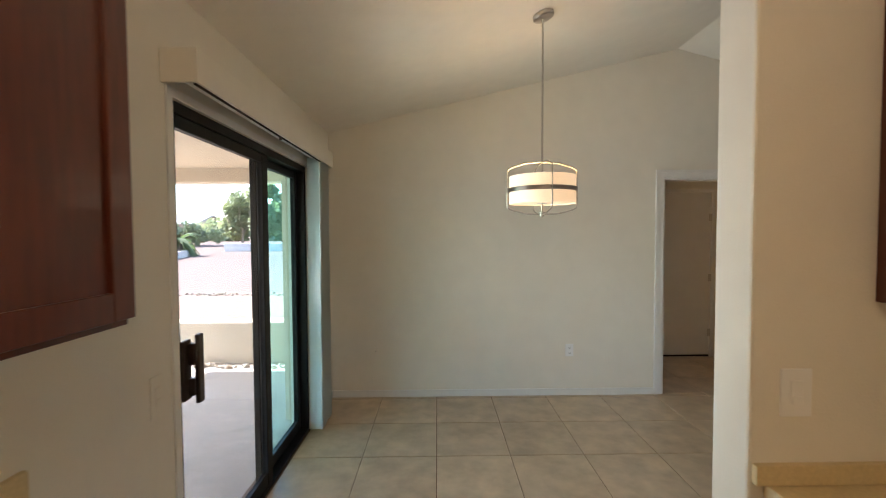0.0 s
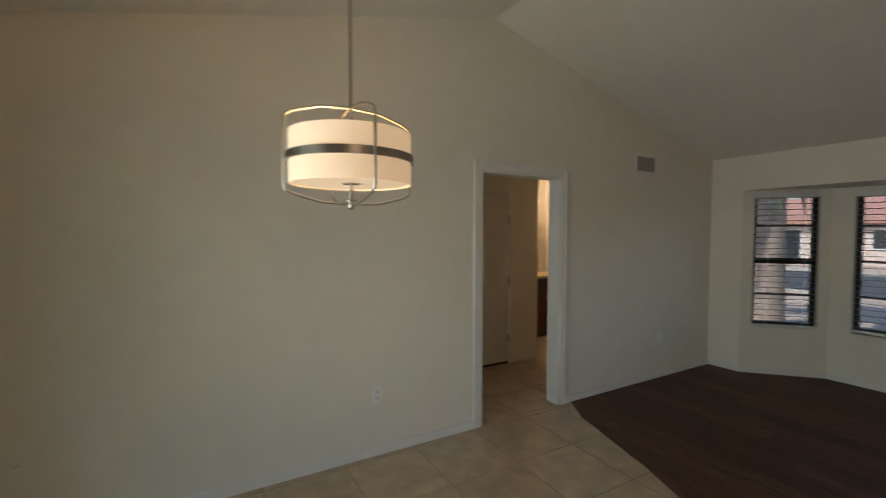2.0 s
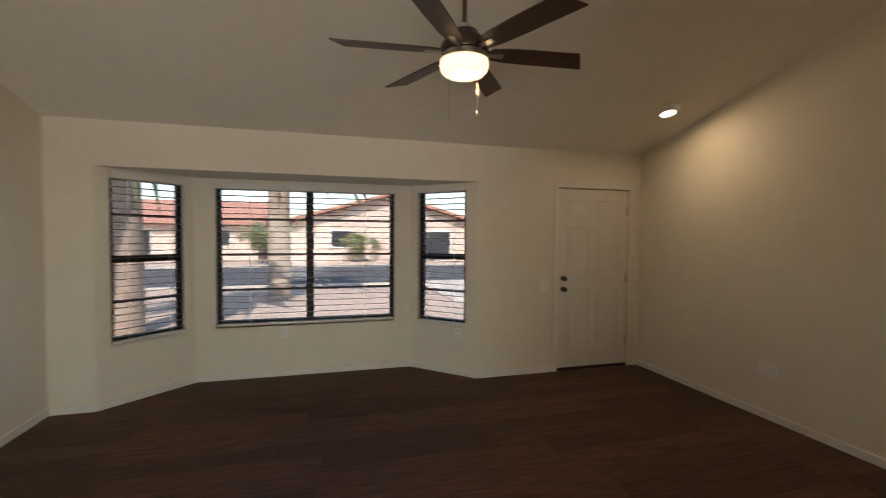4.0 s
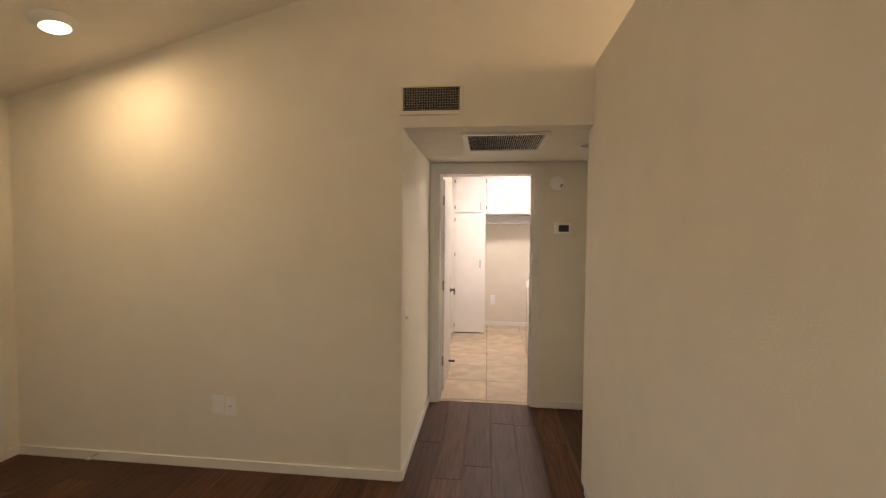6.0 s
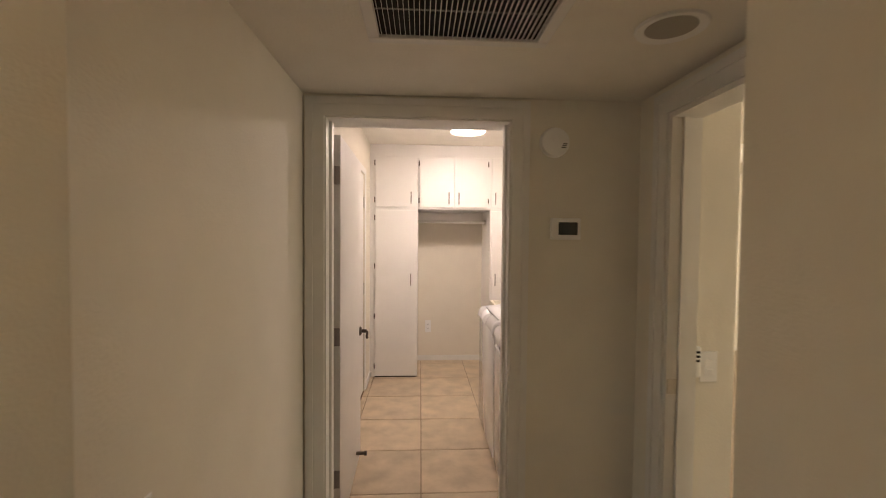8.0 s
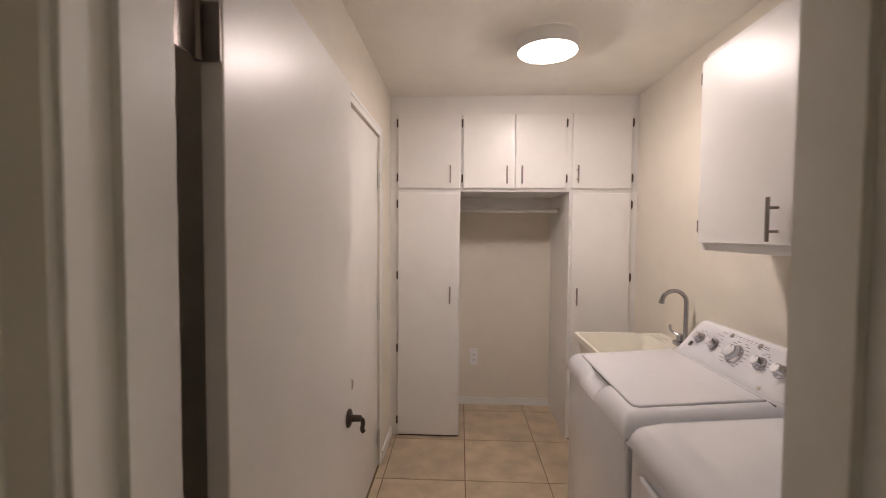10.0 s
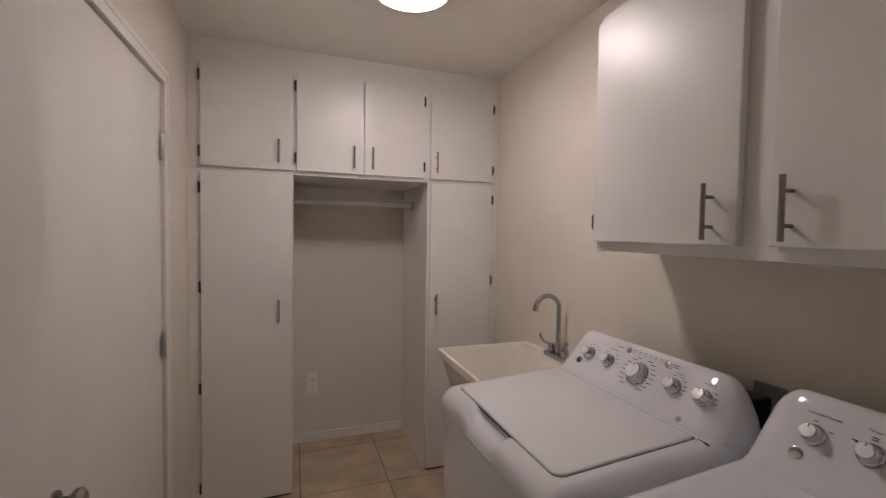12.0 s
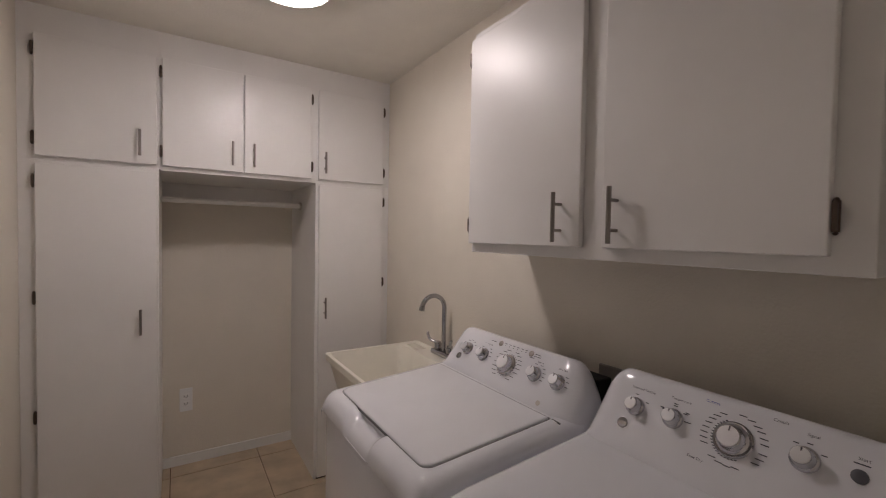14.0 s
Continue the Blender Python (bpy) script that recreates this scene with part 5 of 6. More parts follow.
for words, v, h in (("Temperature", -4.166, 0.83), ("Options", -3.900, 0.82), ("Auto Soak", -3.808, 0.83)):
    lettering(wash, words, v, h, 0.008)

# utility box behind the machines
ub = thing("wall_box", (1.21, -3.70, 1.05), "grey recessed washer outlet box on the wall", "outlet box")
part("case", box(B(), LX0 + 0.0005, -3.82, 0.99, LX0 + 0.012, -3.56, 1.095, 0.003, 1), mat("grey_plastic_box", (0.25, 0.23, 0.21), 0.6), ub)

# ---- laundry tub ----
TX0, TX1, TY0, TY1, TZ = 1.204, 1.748, -5.062, -4.445, 0.897
tub = thing("laundry_tub", (1.48, -4.75, 0), "cream plastic utility sink on legs", "sink")


def ring(x0, x1, y0, y1, z, c):
    out = []
    for cx, cy, a0 in ((x1 - c, y1 - c, 0), (x0 + c, y1 - c, 90), (x0 + c, y0 + c, 180), (x1 - c, y0 + c, 270)):
        out += [(cx + c * math.cos(radians(a0 + k * 22.5)), cy + c * math.sin(radians(a0 + k * 22.5)), z) for k in range(5)]
    return out


bm = B()
loops = [ring(TX0 + 0.09, TX1 - 0.10, TY0 + 0.08, TY1 - 0.08, 0.52, 0.03), ring(TX0 + 0.01, TX1 - 0.016, TY0 + 0.012, TY1 - 0.012, 0.865, 0.02), ring(TX0, TX1, TY0, TY1, 0.868, 0.02), ring(TX0, TX1, TY0, TY1, TZ, 0.02),
         ring(TX0 + 0.002, TX1 - 0.002, TY0 + 0.002, TY1 - 0.002, TZ + 0.002, 0.02), ring(TX0 + 0.125, TX1 - 0.016, TY0 + 0.018, TY1 - 0.018, TZ + 0.002, 0.02), ring(TX0 + 0.128, TX1 - 0.020, TY0 + 0.022, TY1 - 0.022, TZ - 0.004, 0.02),
         ring(TX0 + 0.145, TX1 - 0.11, TY0 + 0.09, TY1 - 0.09, 0.54, 0.03)]
rows = [[bm.verts.new(p) for p in lp] for lp in loops]
for a, b in zip(rows, rows[1:]):
    for k in range(len(a)):
        bm.faces.new((a[k], a[(k + 1) % len(a)], b[(k + 1) % len(a)], b[k]))
bm.faces.new(rows[0][::-1])
bm.faces.new(rows[-1])
part("basin", bm, TUB, tub, "", 35)
for k in range(6):
    part("soap_ridge", box(B(), TX0 + 0.045, -5.00 + k * 0.022, TZ + 0.002, TX0 + 0.105, -4.991 + k * 0.022, TZ + 0.007, 0.002, 1), TUB, tub)
for lx in (TX0 + 0.12, TX1 - 0.14):
    for ly in (TY0 + 0.11, TY1 - 0.11):
        part("leg", tube(B(), [(lx, ly, 0), (lx, ly, 0.53)], 0.016, 12), TUB, tub, "", 40)
FA = (1.247, -4.712)
fau = thing("faucet", (FA[0], FA[1], TZ), "chrome gooseneck faucet with two blade handles", "faucet")
part("base_plate", box(B(), FA[0] - 0.028, FA[1] - 0.085, TZ + 0.002, FA[0] + 0.03, FA[1] + 0.085, TZ + 0.030, 0.010, 3), CHROME, fau, "", 40)
pts = [(FA[0], FA[1], TZ + 0.03), (FA[0], FA[1], 1.145)] + arc((FA[0] + 0.065, FA[1], 1.145), (-1, 0, 0), (0, 0, 1), 0.065, 0, 165, 14)
part("spout", tube(B(), pts, 0.0115, 14), CHROME, fau, "", 40)
e = Vector(pts[-1])
part("aerator", tube(B(), [e, e + Vector((0.004, 0, -0.022))], 0.0135, 14), CHROME, fau, "", 40)
for s in (-1, 1):
    y = FA[1] + s * 0.055
    part("valve", lathe(B(), [(0.019, TZ + 0.028), (0.018, TZ + 0.055), (0.014, TZ + 0.066), (0.006, TZ + 0.069)], (FA[0], y, 0), 18), CHROME, fau, "", 40)
    bm = B()
    tube(bm, [(FA[0] + 0.004, y, TZ + 0.060), (FA[0] + 0.02, y + s * 0.022, TZ + 0.067), (FA[0] + 0.028, y + s * 0.042, TZ + 0.076), (FA[0] + 0.030, y + s * 0.054, TZ + 0.096), (FA[0] + 0.028, y + s * 0.056, TZ + 0.108)], 0.0075, 10)
    part("handle", bm, CHROME, fau, "", 40)

# ---- outdoors ----


def ground_z(x, y):
    z = -0.16
    if x < 3.0:
        if y > 5.5:
            z = 0.40 + min(y - 5.5, 30) * 0.018
        if x < -9 and y <= 5.5:
            z = -0.16 + min(-9 - x, 30) * 0.03
    if x > 9:
        z = -0.16 - min(x - 9, 8) * 0.02
    return z


bm = B()
xs = [-600, -200, -90, -60, -45, -35, -28, -22, -18, -15, -12, -9, -6, -3, 0, 2.99, 3.01, 6.6, 9, 12, 15, 18, 22, 30, 40, 60, 90, 200, 600]
ys = [-600, -200, -80, -40, -20, -10, -6.7, 0, 4, 5.49, 5.51, 7, 9, 12, 15, 18, 22, 28, 35, 45, 60, 90, 200, 600]
gv = [[bm.verts.new((x, y, ground_z(x, y))) for y in ys] for x in xs]
for i in range(len(xs) - 1):
    for j in range(len(ys) - 1):
        bm.faces.new((gv[i][j], gv[i + 1][j], gv[i + 1][j + 1], gv[i][j + 1]))
structure("ground", bm, GRAVEL, "pinkish desert gravel ground")
SOIL = mat("orange_soil", (0.27, 0.175, 0.125), 0.95, grain=0.15, scale=12, bump=0.4)
structure("soil_strip", box(B(), -14, 5.46, 0.2, -1.1, 7.55, 0.442), SOIL, "bare orange soil strip behind the wall")
structure("patio_floor", box(B(), -5.4, -1.6, -0.165, WX - 0.16, 5.2, -0.04), CONCRETE, "plain grey concrete patio slab")
bm = B()
box(bm, -14, 5.20, -0.2, -1.2, 5.45, 0.46, 0.02, 2)
structure("retaining_wall", bm, STUCCO, "low beige stucco retaining wall")
bm = B()
box(bm, -4.4, -1.75, 2.30, WX - 0.16, 5.30, 2.42)
box(bm, -4.4, 5.05, 2.14, WX - 0.16, 5.30, 2.299)
box(bm, -4.4, -1.75, 2.14, -4.15, 5.04, 2.299)
structure("patio_roof", bm, STUCCO, "beige stucco patio cover with beam")
bm = B()
box(bm, -4.39, 4.45, -0.1, -4.16, 4.65, 2.139)
structure("patio_post", bm, STUCCO, "beige stucco patio column")
structure("wall_wing", box(B(), -1.08, 3.60, -0.1, WX - 0.152, 9.0, 2.298), STUCCO, "pale stucco outside wall of the bedroom wing")
# Brighter copy of the ground's gravel, sunlight put into its colour, on added sheets.
BRIGHTGRAVEL = mat("sun_brightened_gravel", (0.40, 0.31, 0.25), 0.95, grain=0.25, scale=16, detail=10, bump=0.8, stain=0.1, stain_scale=0.3)
for yard, cols in (("front_yard", (6.9, 9, 12, 16.2)), ("far_yard", (25.8, 29, 33))):
    bm = B()
    low = [[bm.verts.new((x, y, ground_z(x, y) - 0.1)) for y in (-40, 40)] for x in cols]
    top = [[bm.verts.new((x, y, ground_z(x, y) + 0.025)) for y in (-40, 40)] for x in cols]
    for i in range(len(cols) - 1):
        bm.faces.new((top[i][0], top[i + 1][0], top[i + 1][1], top[i][1]))
        for j in (0, 1):
            bm.faces.new((low[i][j], low[i + 1][j], top[i + 1][j], top[i][j]))
    for i in (0, -1):
        bm.faces.new((low[i][0], low[i][1], top[i][1], top[i][0]))
    structure(yard, bm, BRIGHTGRAVEL, "gravel yard with its sunlit brightness put into the colour")
structure("road", box(B(), 16.5, -120, -0.33, 25.5, 120, -0.30), ASPHALT, "grey asphalt street")
for x in (16.2, 25.5):
    structure("kerb", box(B(), x, -120, -0.40, x + 0.3, 120, -0.22), CONCRETE, "pale concrete kerb")
structure("driveway", box(B(), 7.2, -6.0, -0.20, 16.2, -1.2, -0.15), CONCRETE, "pale concrete driveway")

rnd = random.Random(4)

bm = B()
for k in range(900):
    x = rnd.uniform(-12, -1.3)
    row = k % 3
    y = 5.10 - rnd.random() * 0.12 if row == 0 else (5.62 + rnd.random() * 0.3 if row == 1 else 7.6 + rnd.random() * 0.22)
    s = rnd.uniform(0.015, 0.05)
    z = (-0.04 if row == 0 else ground_z(x, y)) + s * 0.3
    r = bmesh.ops.create_icosphere(bm, subdivisions=1, radius=s)
    j = Vector((rnd.uniform(0, 50), 0, 0))
    for v in r["verts"]:
        v.co *= 0.8 + 0.45 * noise.noise(v.co * 14 + j)
        v.co += Vector((x, y, z))
tagged(part("loose_rocks", bm, ROCK), "pale loose landscape rocks along the wall", "rocks", "", "stuff")


def tree(at, h, w, n, label, seed):
    rr = random.Random(seed)
    t = thing("tree", at, label, "tree", "garden trees")
    a = Vector(at)
    bm = B()
    tube(bm, [a, a + Vector((0.05, 0.03, h * 0.25)), a + Vector((0.1, -0.05, h * 0.5))], 0.09 * h / 4, 8)
    for k in range(5):
        an = k * 1.26
        tube(bm, [a + Vector((0.07, 0, h * 0.3)), a + Vector((math.cos(an) * w * 0.25, math.sin(an) * w * 0.25, h * 0.55)), a + Vector((math.cos(an) * w * 0.38, math.sin(an) * w * 0.38, h * 0.8))], 0.03 * h / 4, 6)
    part("trunk", bm, BARK, t)
    bm = B()
    cl = [(Vector((rr.gauss(0, 0.25) * w, rr.gauss(0, 0.25) * w, h * (0.62 + rr.gauss(0, 0.16)))), rr.uniform(0.14, 0.24) * w) for _ in range(16)]
    for k in range(n):
        c, r = cl[k % len(cl)]
        d = Vector((rr.gauss(0, 1), rr.gauss(0, 1), rr.gauss(0, 1))).normalized() * r * rr.random() ** 0.4
        p = a + c + d
        p.z = max(p.z, a.z + 0.12 * h)
        u = Vector((rr.gauss(0, 1), rr.gauss(0, 1), rr.gauss(0, 1))).normalized()
        v = u.orthogonal().normalized()
        s = rr.uniform(0.05, 0.11) * w / 2.5
        bm.faces.new([bm.verts.new(p + q) for q in (u * s * 1.6, v * s, -u * s * 1.6, -v * s)])
    part("crown", bm, LEAF, t)
    return t


def palm(at, h, r, label, seed, fronds=26):
    rr = random.Random(seed)
    t = thing("palm_tree", at, label, "palm tree", "palms")
    a = Vector(at)
    bm = B()
    n = int(h / 0.12)
    rings = []
    for k in range(n + 1):
        z = h * k / n
        rings.append((r * (1.12 - 0.25 * k / n) * (1.0 + 0.06 * (k % 2)), z))
    lathe(bm, rings, at, 14)
    part("trunk", bm, BARK, t, "", 30)
    bm = B()
    for k in range(fronds):
        an, up = rr.uniform(0, math.tau), rr.uniform(-0.7, 0.9)
        o = Vector((math.cos(an), math.sin(an), 0))
        L = rr.uniform(0.9, 1.25) * min(1.9, 0.6 + h * 0.35)
        prev = None
        for q in range(7):
            s = q / 6
            p = a + Vector((0, 0, h)) + o * L * s + Vector((0, 0, L * (up * s - 0.75 * s * s)))
            side = Vector((-o.y, o.x, 0)) * 0.30 * L * math.sin(math.pi * min(s + 0.12, 1)) * 0.55
            cur = (bm.verts.new(p + side + Vector((0, 0, -0.06 * L))), bm.verts.new(p), bm.verts.new(p - side + Vector((0, 0, -0.06 * L))))
            if prev:
                bm.faces.new((prev[0], prev[1], cur[1], cur[0]))
                bm.faces.new((prev[1], prev[2], cur[2], cur[1]))
            prev = cur
    part("crown", bm, PALMLEAF, t)
    return t


def gable_house(x0, x1, y0, y1, z, wall_h, rise, ridge, wallm, label, side_windows, roofm=None, hip=0.0):
    """ridge: axis along which the ridge runs. side_windows: rows of face ('w' or 's'), along, z, width, height."""
    t = thing("house", ((x0 + x1) / 2, (y0 + y1) / 2, z), label, "house", "neighbouring houses")
    part("wall", box(B(), x0, y0, z - 0.3, x1, y1, z + wall_h), wallm, t)
    o = 0.6
    bm = B()
    fill = None
    if hip:
        ym, ze = (y0 + y1) / 2, z + wall_h - 0.1
        eave = [bm.verts.new(p) for p in ((x0 - o, y0 - o, ze), (x1 + o, y0 - o, ze), (x1 + o, y1 + o, ze), (x0 - o, y1 + o, ze))]
        lip = [bm.verts.new(v.co + Vector((0, 0, 0.18))) for v in eave]
        p, q = bm.verts.new((x0 + hip, ym, z + wall_h + rise)), bm.verts.new((x1 - hip, ym, z + wall_h + rise))
        bm.faces.new(eave)
        for k in range(4):
            bm.faces.new((eave[k], eave[(k + 1) % 4], lip[(k + 1) % 4], lip[k]))
        for f in ((lip[0], lip[1], q, p), (lip[2], lip[3], p, q), (lip[1], lip[2], q), (lip[3], lip[0], p)):
            bm.faces.new(f)
    elif ridge == "y":
        xm = (x0 + x1) / 2
        prism(bm, [(x0 - o, z + wall_h - 0.1), (xm, z + wall_h + rise), (x1 + o, z + wall_h - 0.1), (x1 + o, z + wall_h + 0.1), (xm, z + wall_h + rise + 0.2), (x0 - o, z + wall_h + 0.1)], y0 - o, y1 + o)
        fill = prism(B(), [(x0, z + wall_h), (x1, z + wall_h), (xm, z + wall_h + rise - 0.02)], y0, y1)
    else:
        ym = (y0 + y1) / 2
        prism(bm, [(y0 - o, z + wall_h - 0.1), (ym, z + wall_h + rise), (y1 + o, z + wall_h - 0.1), (y1 + o, z + wall_h + 0.1), (ym, z + wall_h + rise + 0.2), (y0 - o, z + wall_h + 0.1)], x0 - o, x1 + o, "x")
        fill = prism(B(), [(y0, z + wall_h), (y1, z + wall_h), (ym, z + wall_h + rise - 0.02)], x0, x1, "x")
    part("roof", bm, roofm or ROOF, t, "sloping roof")
    if fill:
        part("gable", fill, wallm, t)
    for f, a, zz, w, h in side_windows:
        if f == "w":
            wi = part("window", box(B(), x0 - 0.05, a - w / 2, z + zz, x0 + 0.02, a + w / 2, z + zz + h), TRIM, t)
            sub("pane", box(B(), x0 - 0.07, a - w / 2 + 0.08, z + zz + 0.08, x0 - 0.045, a + w / 2 - 0.08, z + zz + h - 0.08), DARKGLASS, wi)
        else:
            wi = part("window", box(B(), a - w / 2, y0 - 0.05, z + zz, a + w / 2, y0 + 0.02, z + zz + h), TRIM, t)
            sub("pane", box(B(), a - w / 2 + 0.08, y0 - 0.07, z + zz + 0.08, a + w / 2 - 0.08, y0 - 0.045, z + zz + h - 0.08), DARKGLASS, wi)
    return t


# street side
gable_house(33, 45, 6.5, 20, -0.3, 2.5, 1.7, "y", PINKSTUCCO, "low pink stucco house with red tile roof", [("w", 9, 0.9, 1.6, 1.2), ("w", 13.5, 0.0, 1.2, 2.1), ("w", 17, 0.9, 1.8, 1.2)])
gable_house(30, 42, -8.5, 4.2, -0.3, 2.5, 1.9, "x", PINKSTUCCO, "low pink stucco house with a gabled front", [("w", 1.0, 0.9, 1.4, 1.2), ("w", -4.5, 0.0, 4.0, 2.1)])
palm((13.2, 3.05, -0.24), 5.2, 0.26, "tall palm with a rough fibrous trunk", 3)
palm((9.3, 4.95, -0.16), 4.6, 0.24, "tall palm with a rough fibrous trunk", 5)
tree((22, -9.0, -0.3), 4.2, 3.6, 2600, "broad green street tree", 8)
tree((29.0, -0.2, -0.3), 1.9, 2.0, 900, "dark rounded shrub before a house", 9)
tree((31, 22, -0.3), 4.5, 4.5, 2200, "broad green street tree", 10)
tree((15, 9.5, -0.25), 1.3, 2.4, 900, "low green shrub in gravel", 11)
tree((28.5, 5.6, -0.3), 2.6, 2.2, 1200, "green garden tree between houses", 12)
car = thing("parked_car", (21, -13.5, -0.3), "dark car parked across the street", "car")
bm = B()
prism(bm, [(-15.7, 0.02), (-11.3, 0.02), (-11.25, 0.45), (-12.3, 0.55), (-12.9, 1.0), (-14.4, 1.02), (-15.2, 0.6), (-15.7, 0.5)], 20.2, 21.8, "x")
part("body", bm, BLACK, car)
for wy in (-14.8, -12.2):
    part("wheel", lathe(B(), [(0.3, -0.1), (0.31, 0), (0.3, 0.1)], m=pose(20.2, wy, -0.0, 0, 90, 0), seg=18), GAP, car, "", 40)
# garden side
gable_house(-56, -36, 39, 48, 0.8, 2.9, 2.3, "x", mat("salmon_stucco", (0.72, 0.40, 0.30), 0.9, grain=0.06, scale=20, stain=0.05), "pink stucco house with tile roof beyond the garden", [("s", -39.0, 0.8, 2.0, 1.4), ("s", -43, 0.6, 2.4, 1.7)], None, 4.0)
gable_house(-48, -33, 58, 66, 1.0, 2.0, 1.3, "x", STUCCO, "pale stucco house with a grey roof beyond the garden", [("s", -36, 0.6, 2.0, 1.2), ("s", -42, 0.6, 2.6, 1.2)], GREYROOF)
bm = B()
run = [(-15.5, 11.2), (-10.9, 12.4), (-10.15, 14.0), (-9.95, 16.0), (-10.7, 18.6), (-12.5, 20.5)]
for p, q in zip(run, run[1:]):
    slab_wall(bm, p, q, 0.4, ground_z(*p) + 0.30, 0.25)
structure("garden_wall", bm, WHITEWALL, "low curved whitewashed garden wall")
structure("garden_wall_far", box(B(), -10.6, 21.5, 0.4, 6, 21.75, ground_z(0, 21.5) + 0.42, 0.02, 1), WHITEWALL, "low whitewashed garden wall")
tree((-11.3, 25.0, 0.72), 2.9, 2.7, 3600, "dense green garden tree", 21)
tree((-9.2, 23.4, 0.72), 2.7, 2.5, 3600, "dense green garden tree", 22)
tree((-6.6, 25.0, 0.72), 2.9, 2.8, 2600, "dense green garden tree", 27)
tree((-52, 74, 0.9), 8.0, 7.0, 1800, "tall dark pine beyond the houses", 23)
tree((-19.6, 27.2, 0.75), 1.25, 3.6, 2600, "wide olive green shrub beyond the wall", 25)
tree((-16.2, 28.0, 0.75), 1.3, 2.6, 1600, "olive green shrub beyond the wall", 24)
tree((-20.5, 42, 0.8), 1.7, 5.0, 2000, "olive green desert tree", 29)
tree((-14.0, 42, 0.8), 1.6, 5.0, 2000, "olive green desert tree", 30)
palm((-10.7, 18.0, 0.62), 0.75, 0.12, "young palm with spreading fronds", 31, 34)
palm((-19.5, 30.0, 0.8), 12.5, 0.17, "very tall slim palm", 32, 22)
palm((-25.0, 30.0, 0.8), 12.5, 0.20, "very tall slim palm", 33, 22)

# ---- floor pieces ----


def piece_mesh(name, bm, material):
    me = bpy.data.meshes.new(name)
    bmesh.ops.recalc_face_normals(bm, faces=bm.faces[:])
    bm.to_mesh(me)
    bm.free()
    me.materials.append(material)
    return me


def tile_mesh(w, d):
    bm = B()
    t, b = -0.0006, 0.003
    lo = [bm.verts.new(p) for p in ((0, 0, -0.0055), (w, 0, -0.0055), (w, d, -0.0055), (0, d, -0.0055))]
    mi = [bm.verts.new(p) for p in ((0, 0, t - 0.0015), (w, 0, t - 0.0015), (w, d, t - 0.0015), (0, d, t - 0.0015))]
    hi = [bm.verts.new(p) for p in ((b, b, t), (w - b, b, t), (w - b, d - b, t), (b, d - b, t))]
    for a, c in ((lo, mi), (mi, hi)):
        for k in range(4):
            bm.faces.new((a[k], a[(k + 1) % 4], c[(k + 1) % 4], c[k]))
    bm.faces.new(hi)
    return piece_mesh("tile", bm, TILE)


TILES = {}


def tile(x0, y0, x1, y1):
    key = (round(x1 - x0, 3), round(y1 - y0, 3))
    if key[0] < 0.02 or key[1] < 0.02:
        return
    if key not in TILES:
        TILES[key] = tile_mesh(*key)
    ob = new("tile", TILES[key])
    ob.location = (x0, y0, 0)
    ob.parent = floor


def tile_field(x0, x1, y0, y1, ox, oy, p=0.507, g=0.005, skip=None):
    for i in range(math.floor((x0 - ox) / p), math.ceil((x1 - ox) / p)):
        for j in range(math.floor((y0 - oy) / p), math.ceil((y1 - oy) / p)):
            a, b, c, d = ox + i * p + g / 2, oy + j * p + g / 2, ox + (i + 1) * p - g / 2, oy + (j + 1) * p - g / 2
            if skip and skip(a, b, c, d):
                continue
            tile(max(a, x0), max(b, y0), min(c, x1), min(d, y1))


def wood_edge(y):
    """x of the curved edge between tile and planks."""
    s = 3.975 - y
    return 3.192 - 0.2 * s - 0.077 * s * s


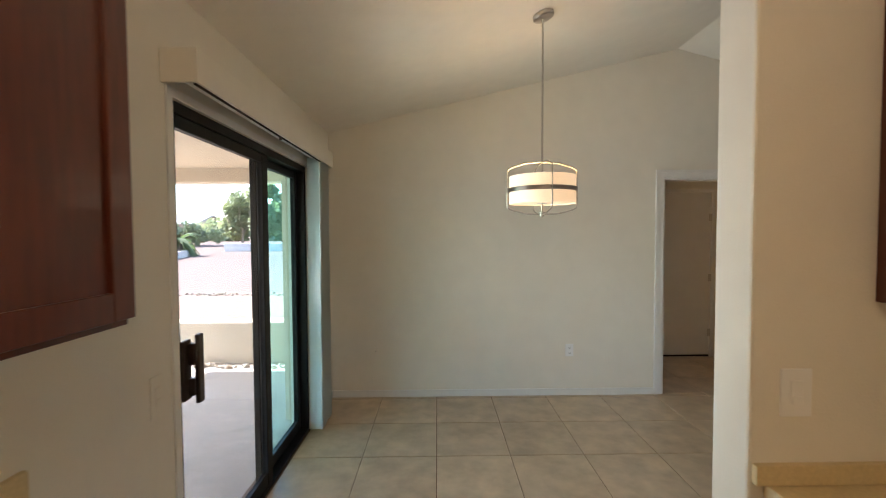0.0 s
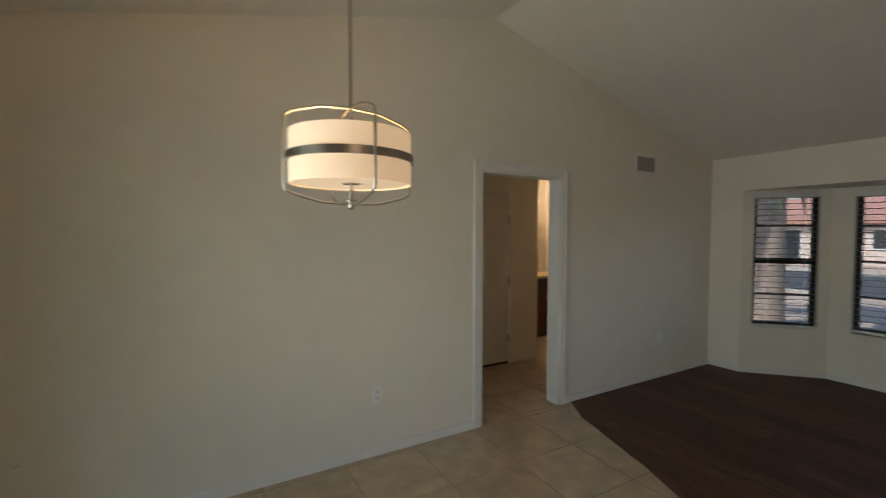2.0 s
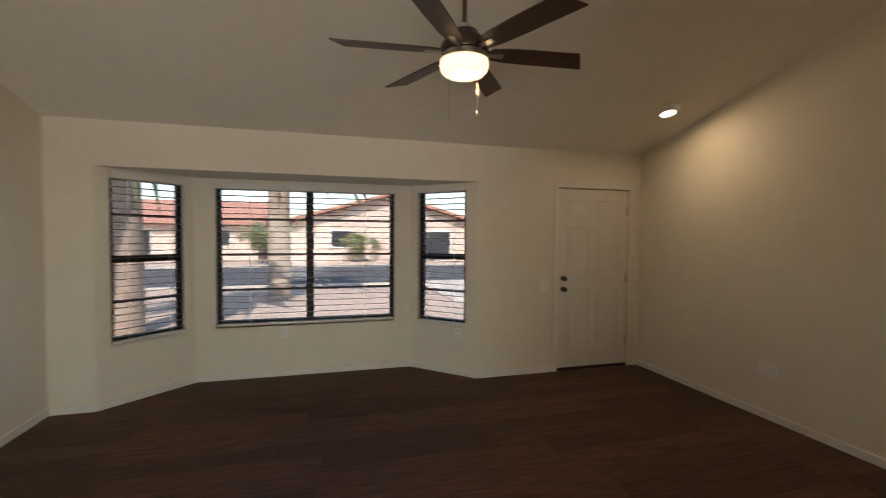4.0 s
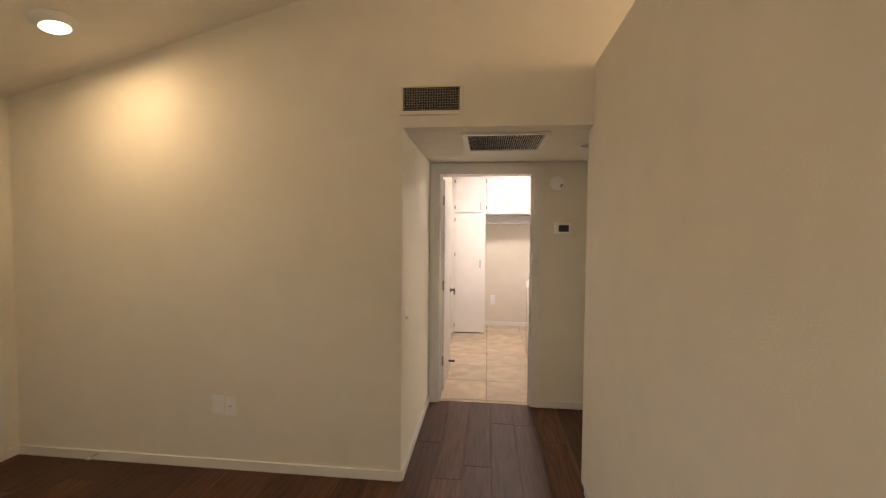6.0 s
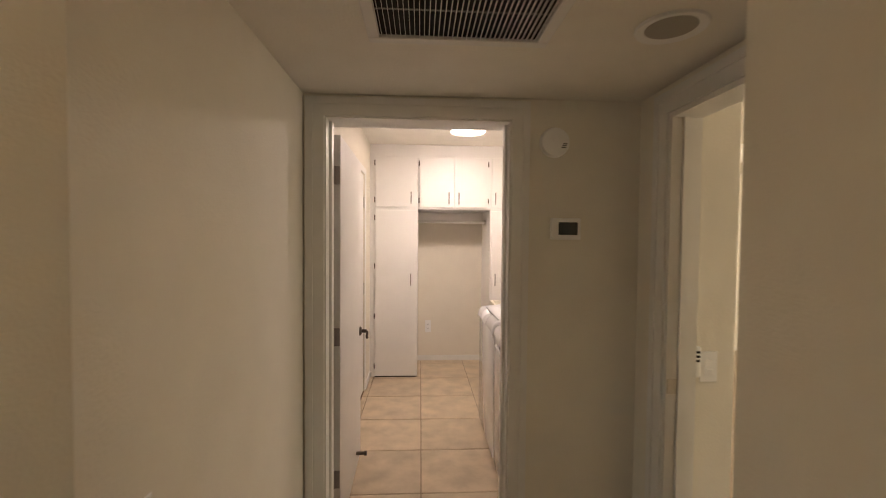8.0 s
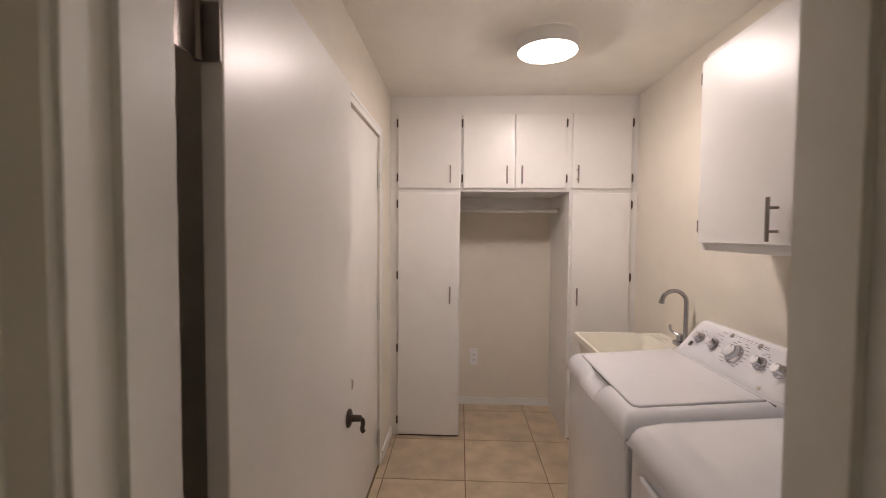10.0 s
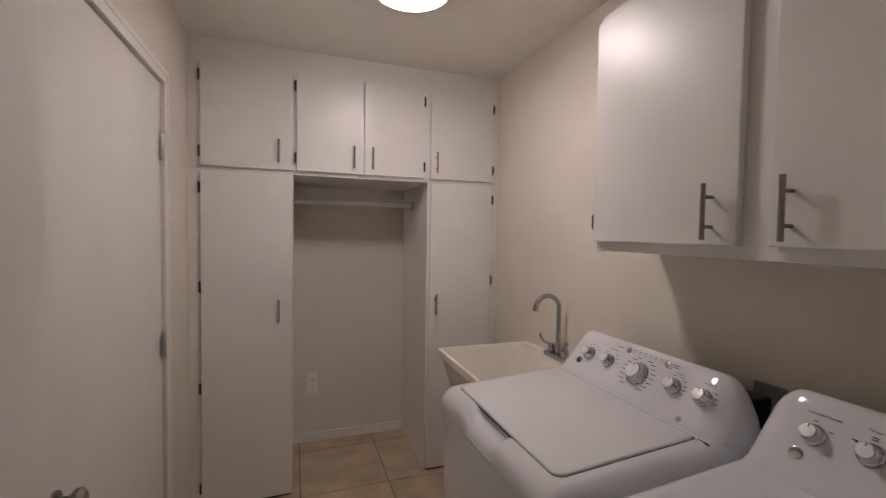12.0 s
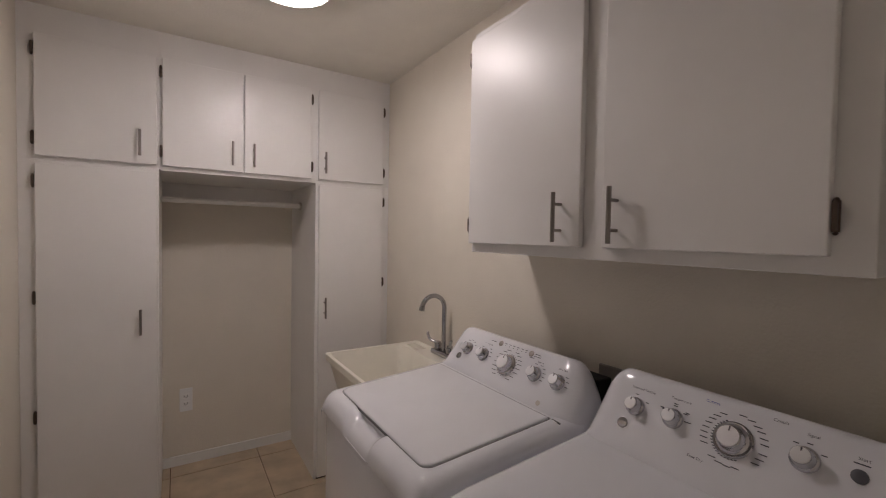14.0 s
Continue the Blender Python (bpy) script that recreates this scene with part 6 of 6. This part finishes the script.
tile_field(WX, 3.30, SY, NY, 0.192, 3.424, skip=lambda a, b, c, d: a > wood_edge(max(min((b + d) / 2 + 0.3, NY), -1.5)) + 0.25 or (a > KX1 and d < 1.1) or (a > 2.5 and d < 2.2))
tile_field(1.76, 5.28, NY + 0.001, 6.39, 0.192, 3.424)
tile_field(LX0, LX1, LY1, HY - 0.035, 2.420, -4.933)

PLANK_W, PLANK_L = 0.182, 1.22
rp = random.Random(12)


def plank(pts):
    c = Vector((sum(p[0] for p in pts) / len(pts), sum(p[1] for p in pts) / len(pts)))
    bm = B()
    top = [bm.verts.new((p[0] - c.x, p[1] - c.y, 0.0)) for p in pts]
    ins = [bm.verts.new(((p[0] - c.x) * (1 - 0.0012 / max(abs(p[0] - c.x), 0.02)), (p[1] - c.y) * (1 - 0.0012 / max(abs(p[1] - c.y), 0.05)), 0.0024)) for p in pts]
    for k in range(len(pts)):
        bm.faces.new((top[k], top[(k + 1) % len(pts)], ins[(k + 1) % len(pts)], ins[k]))
    bm.faces.new(ins)
    ob = new("plank", piece_mesh("plank", bm, WOOD))
    ob.location = (c.x, c.y, 0)
    ob.parent = floor


def east_limit(x):
    """South and north ends of the plank floor at x."""
    lo, hi = SY, NY
    if x > EX:
        lo, hi = BD + (x - EX) * 1.045, BA - (x - EX) * 1.03
    elif x < 3.19:
        y = NY
        while wood_edge(y) > x and y > KY1 - 0.4:
            y -= 0.01
        hi = y
        if x < HX1:
            lo = HY - 0.035 if LD0 + 0.02 < x < LD1 - 0.02 else HY
    return lo, hi


x = KX1 + 0.001
while x < BX:
    a, b = x, min(x + PLANK_W - 0.0007, BX)
    for edge in (HX1, EX):
        if a < edge < b:
            b = edge
    (la, ha), (lb, hb) = east_limit(a + 0.004), east_limit(b - 0.004)
    y = min(la, lb) - rp.random() * PLANK_L
    while y < max(ha, hb):
        y2 = y + PLANK_L - 0.0007
        q = [(a, min(max(y, la), ha)), (b, min(max(y, lb), hb)), (b, min(max(y2, lb), hb)), (a, min(max(y2, la), ha))]
        if max(q[3][1] - q[0][1], q[2][1] - q[1][1]) > 0.03:
            plank(q)
        y += PLANK_L
    x = b + 0.0007
for x0 in (1.455, 1.640):
    plank([(x0, HY), (min(x0 + 0.18, 1.834), HY), (min(x0 + 0.18, 1.834), SY - TH), (x0, SY - TH)])
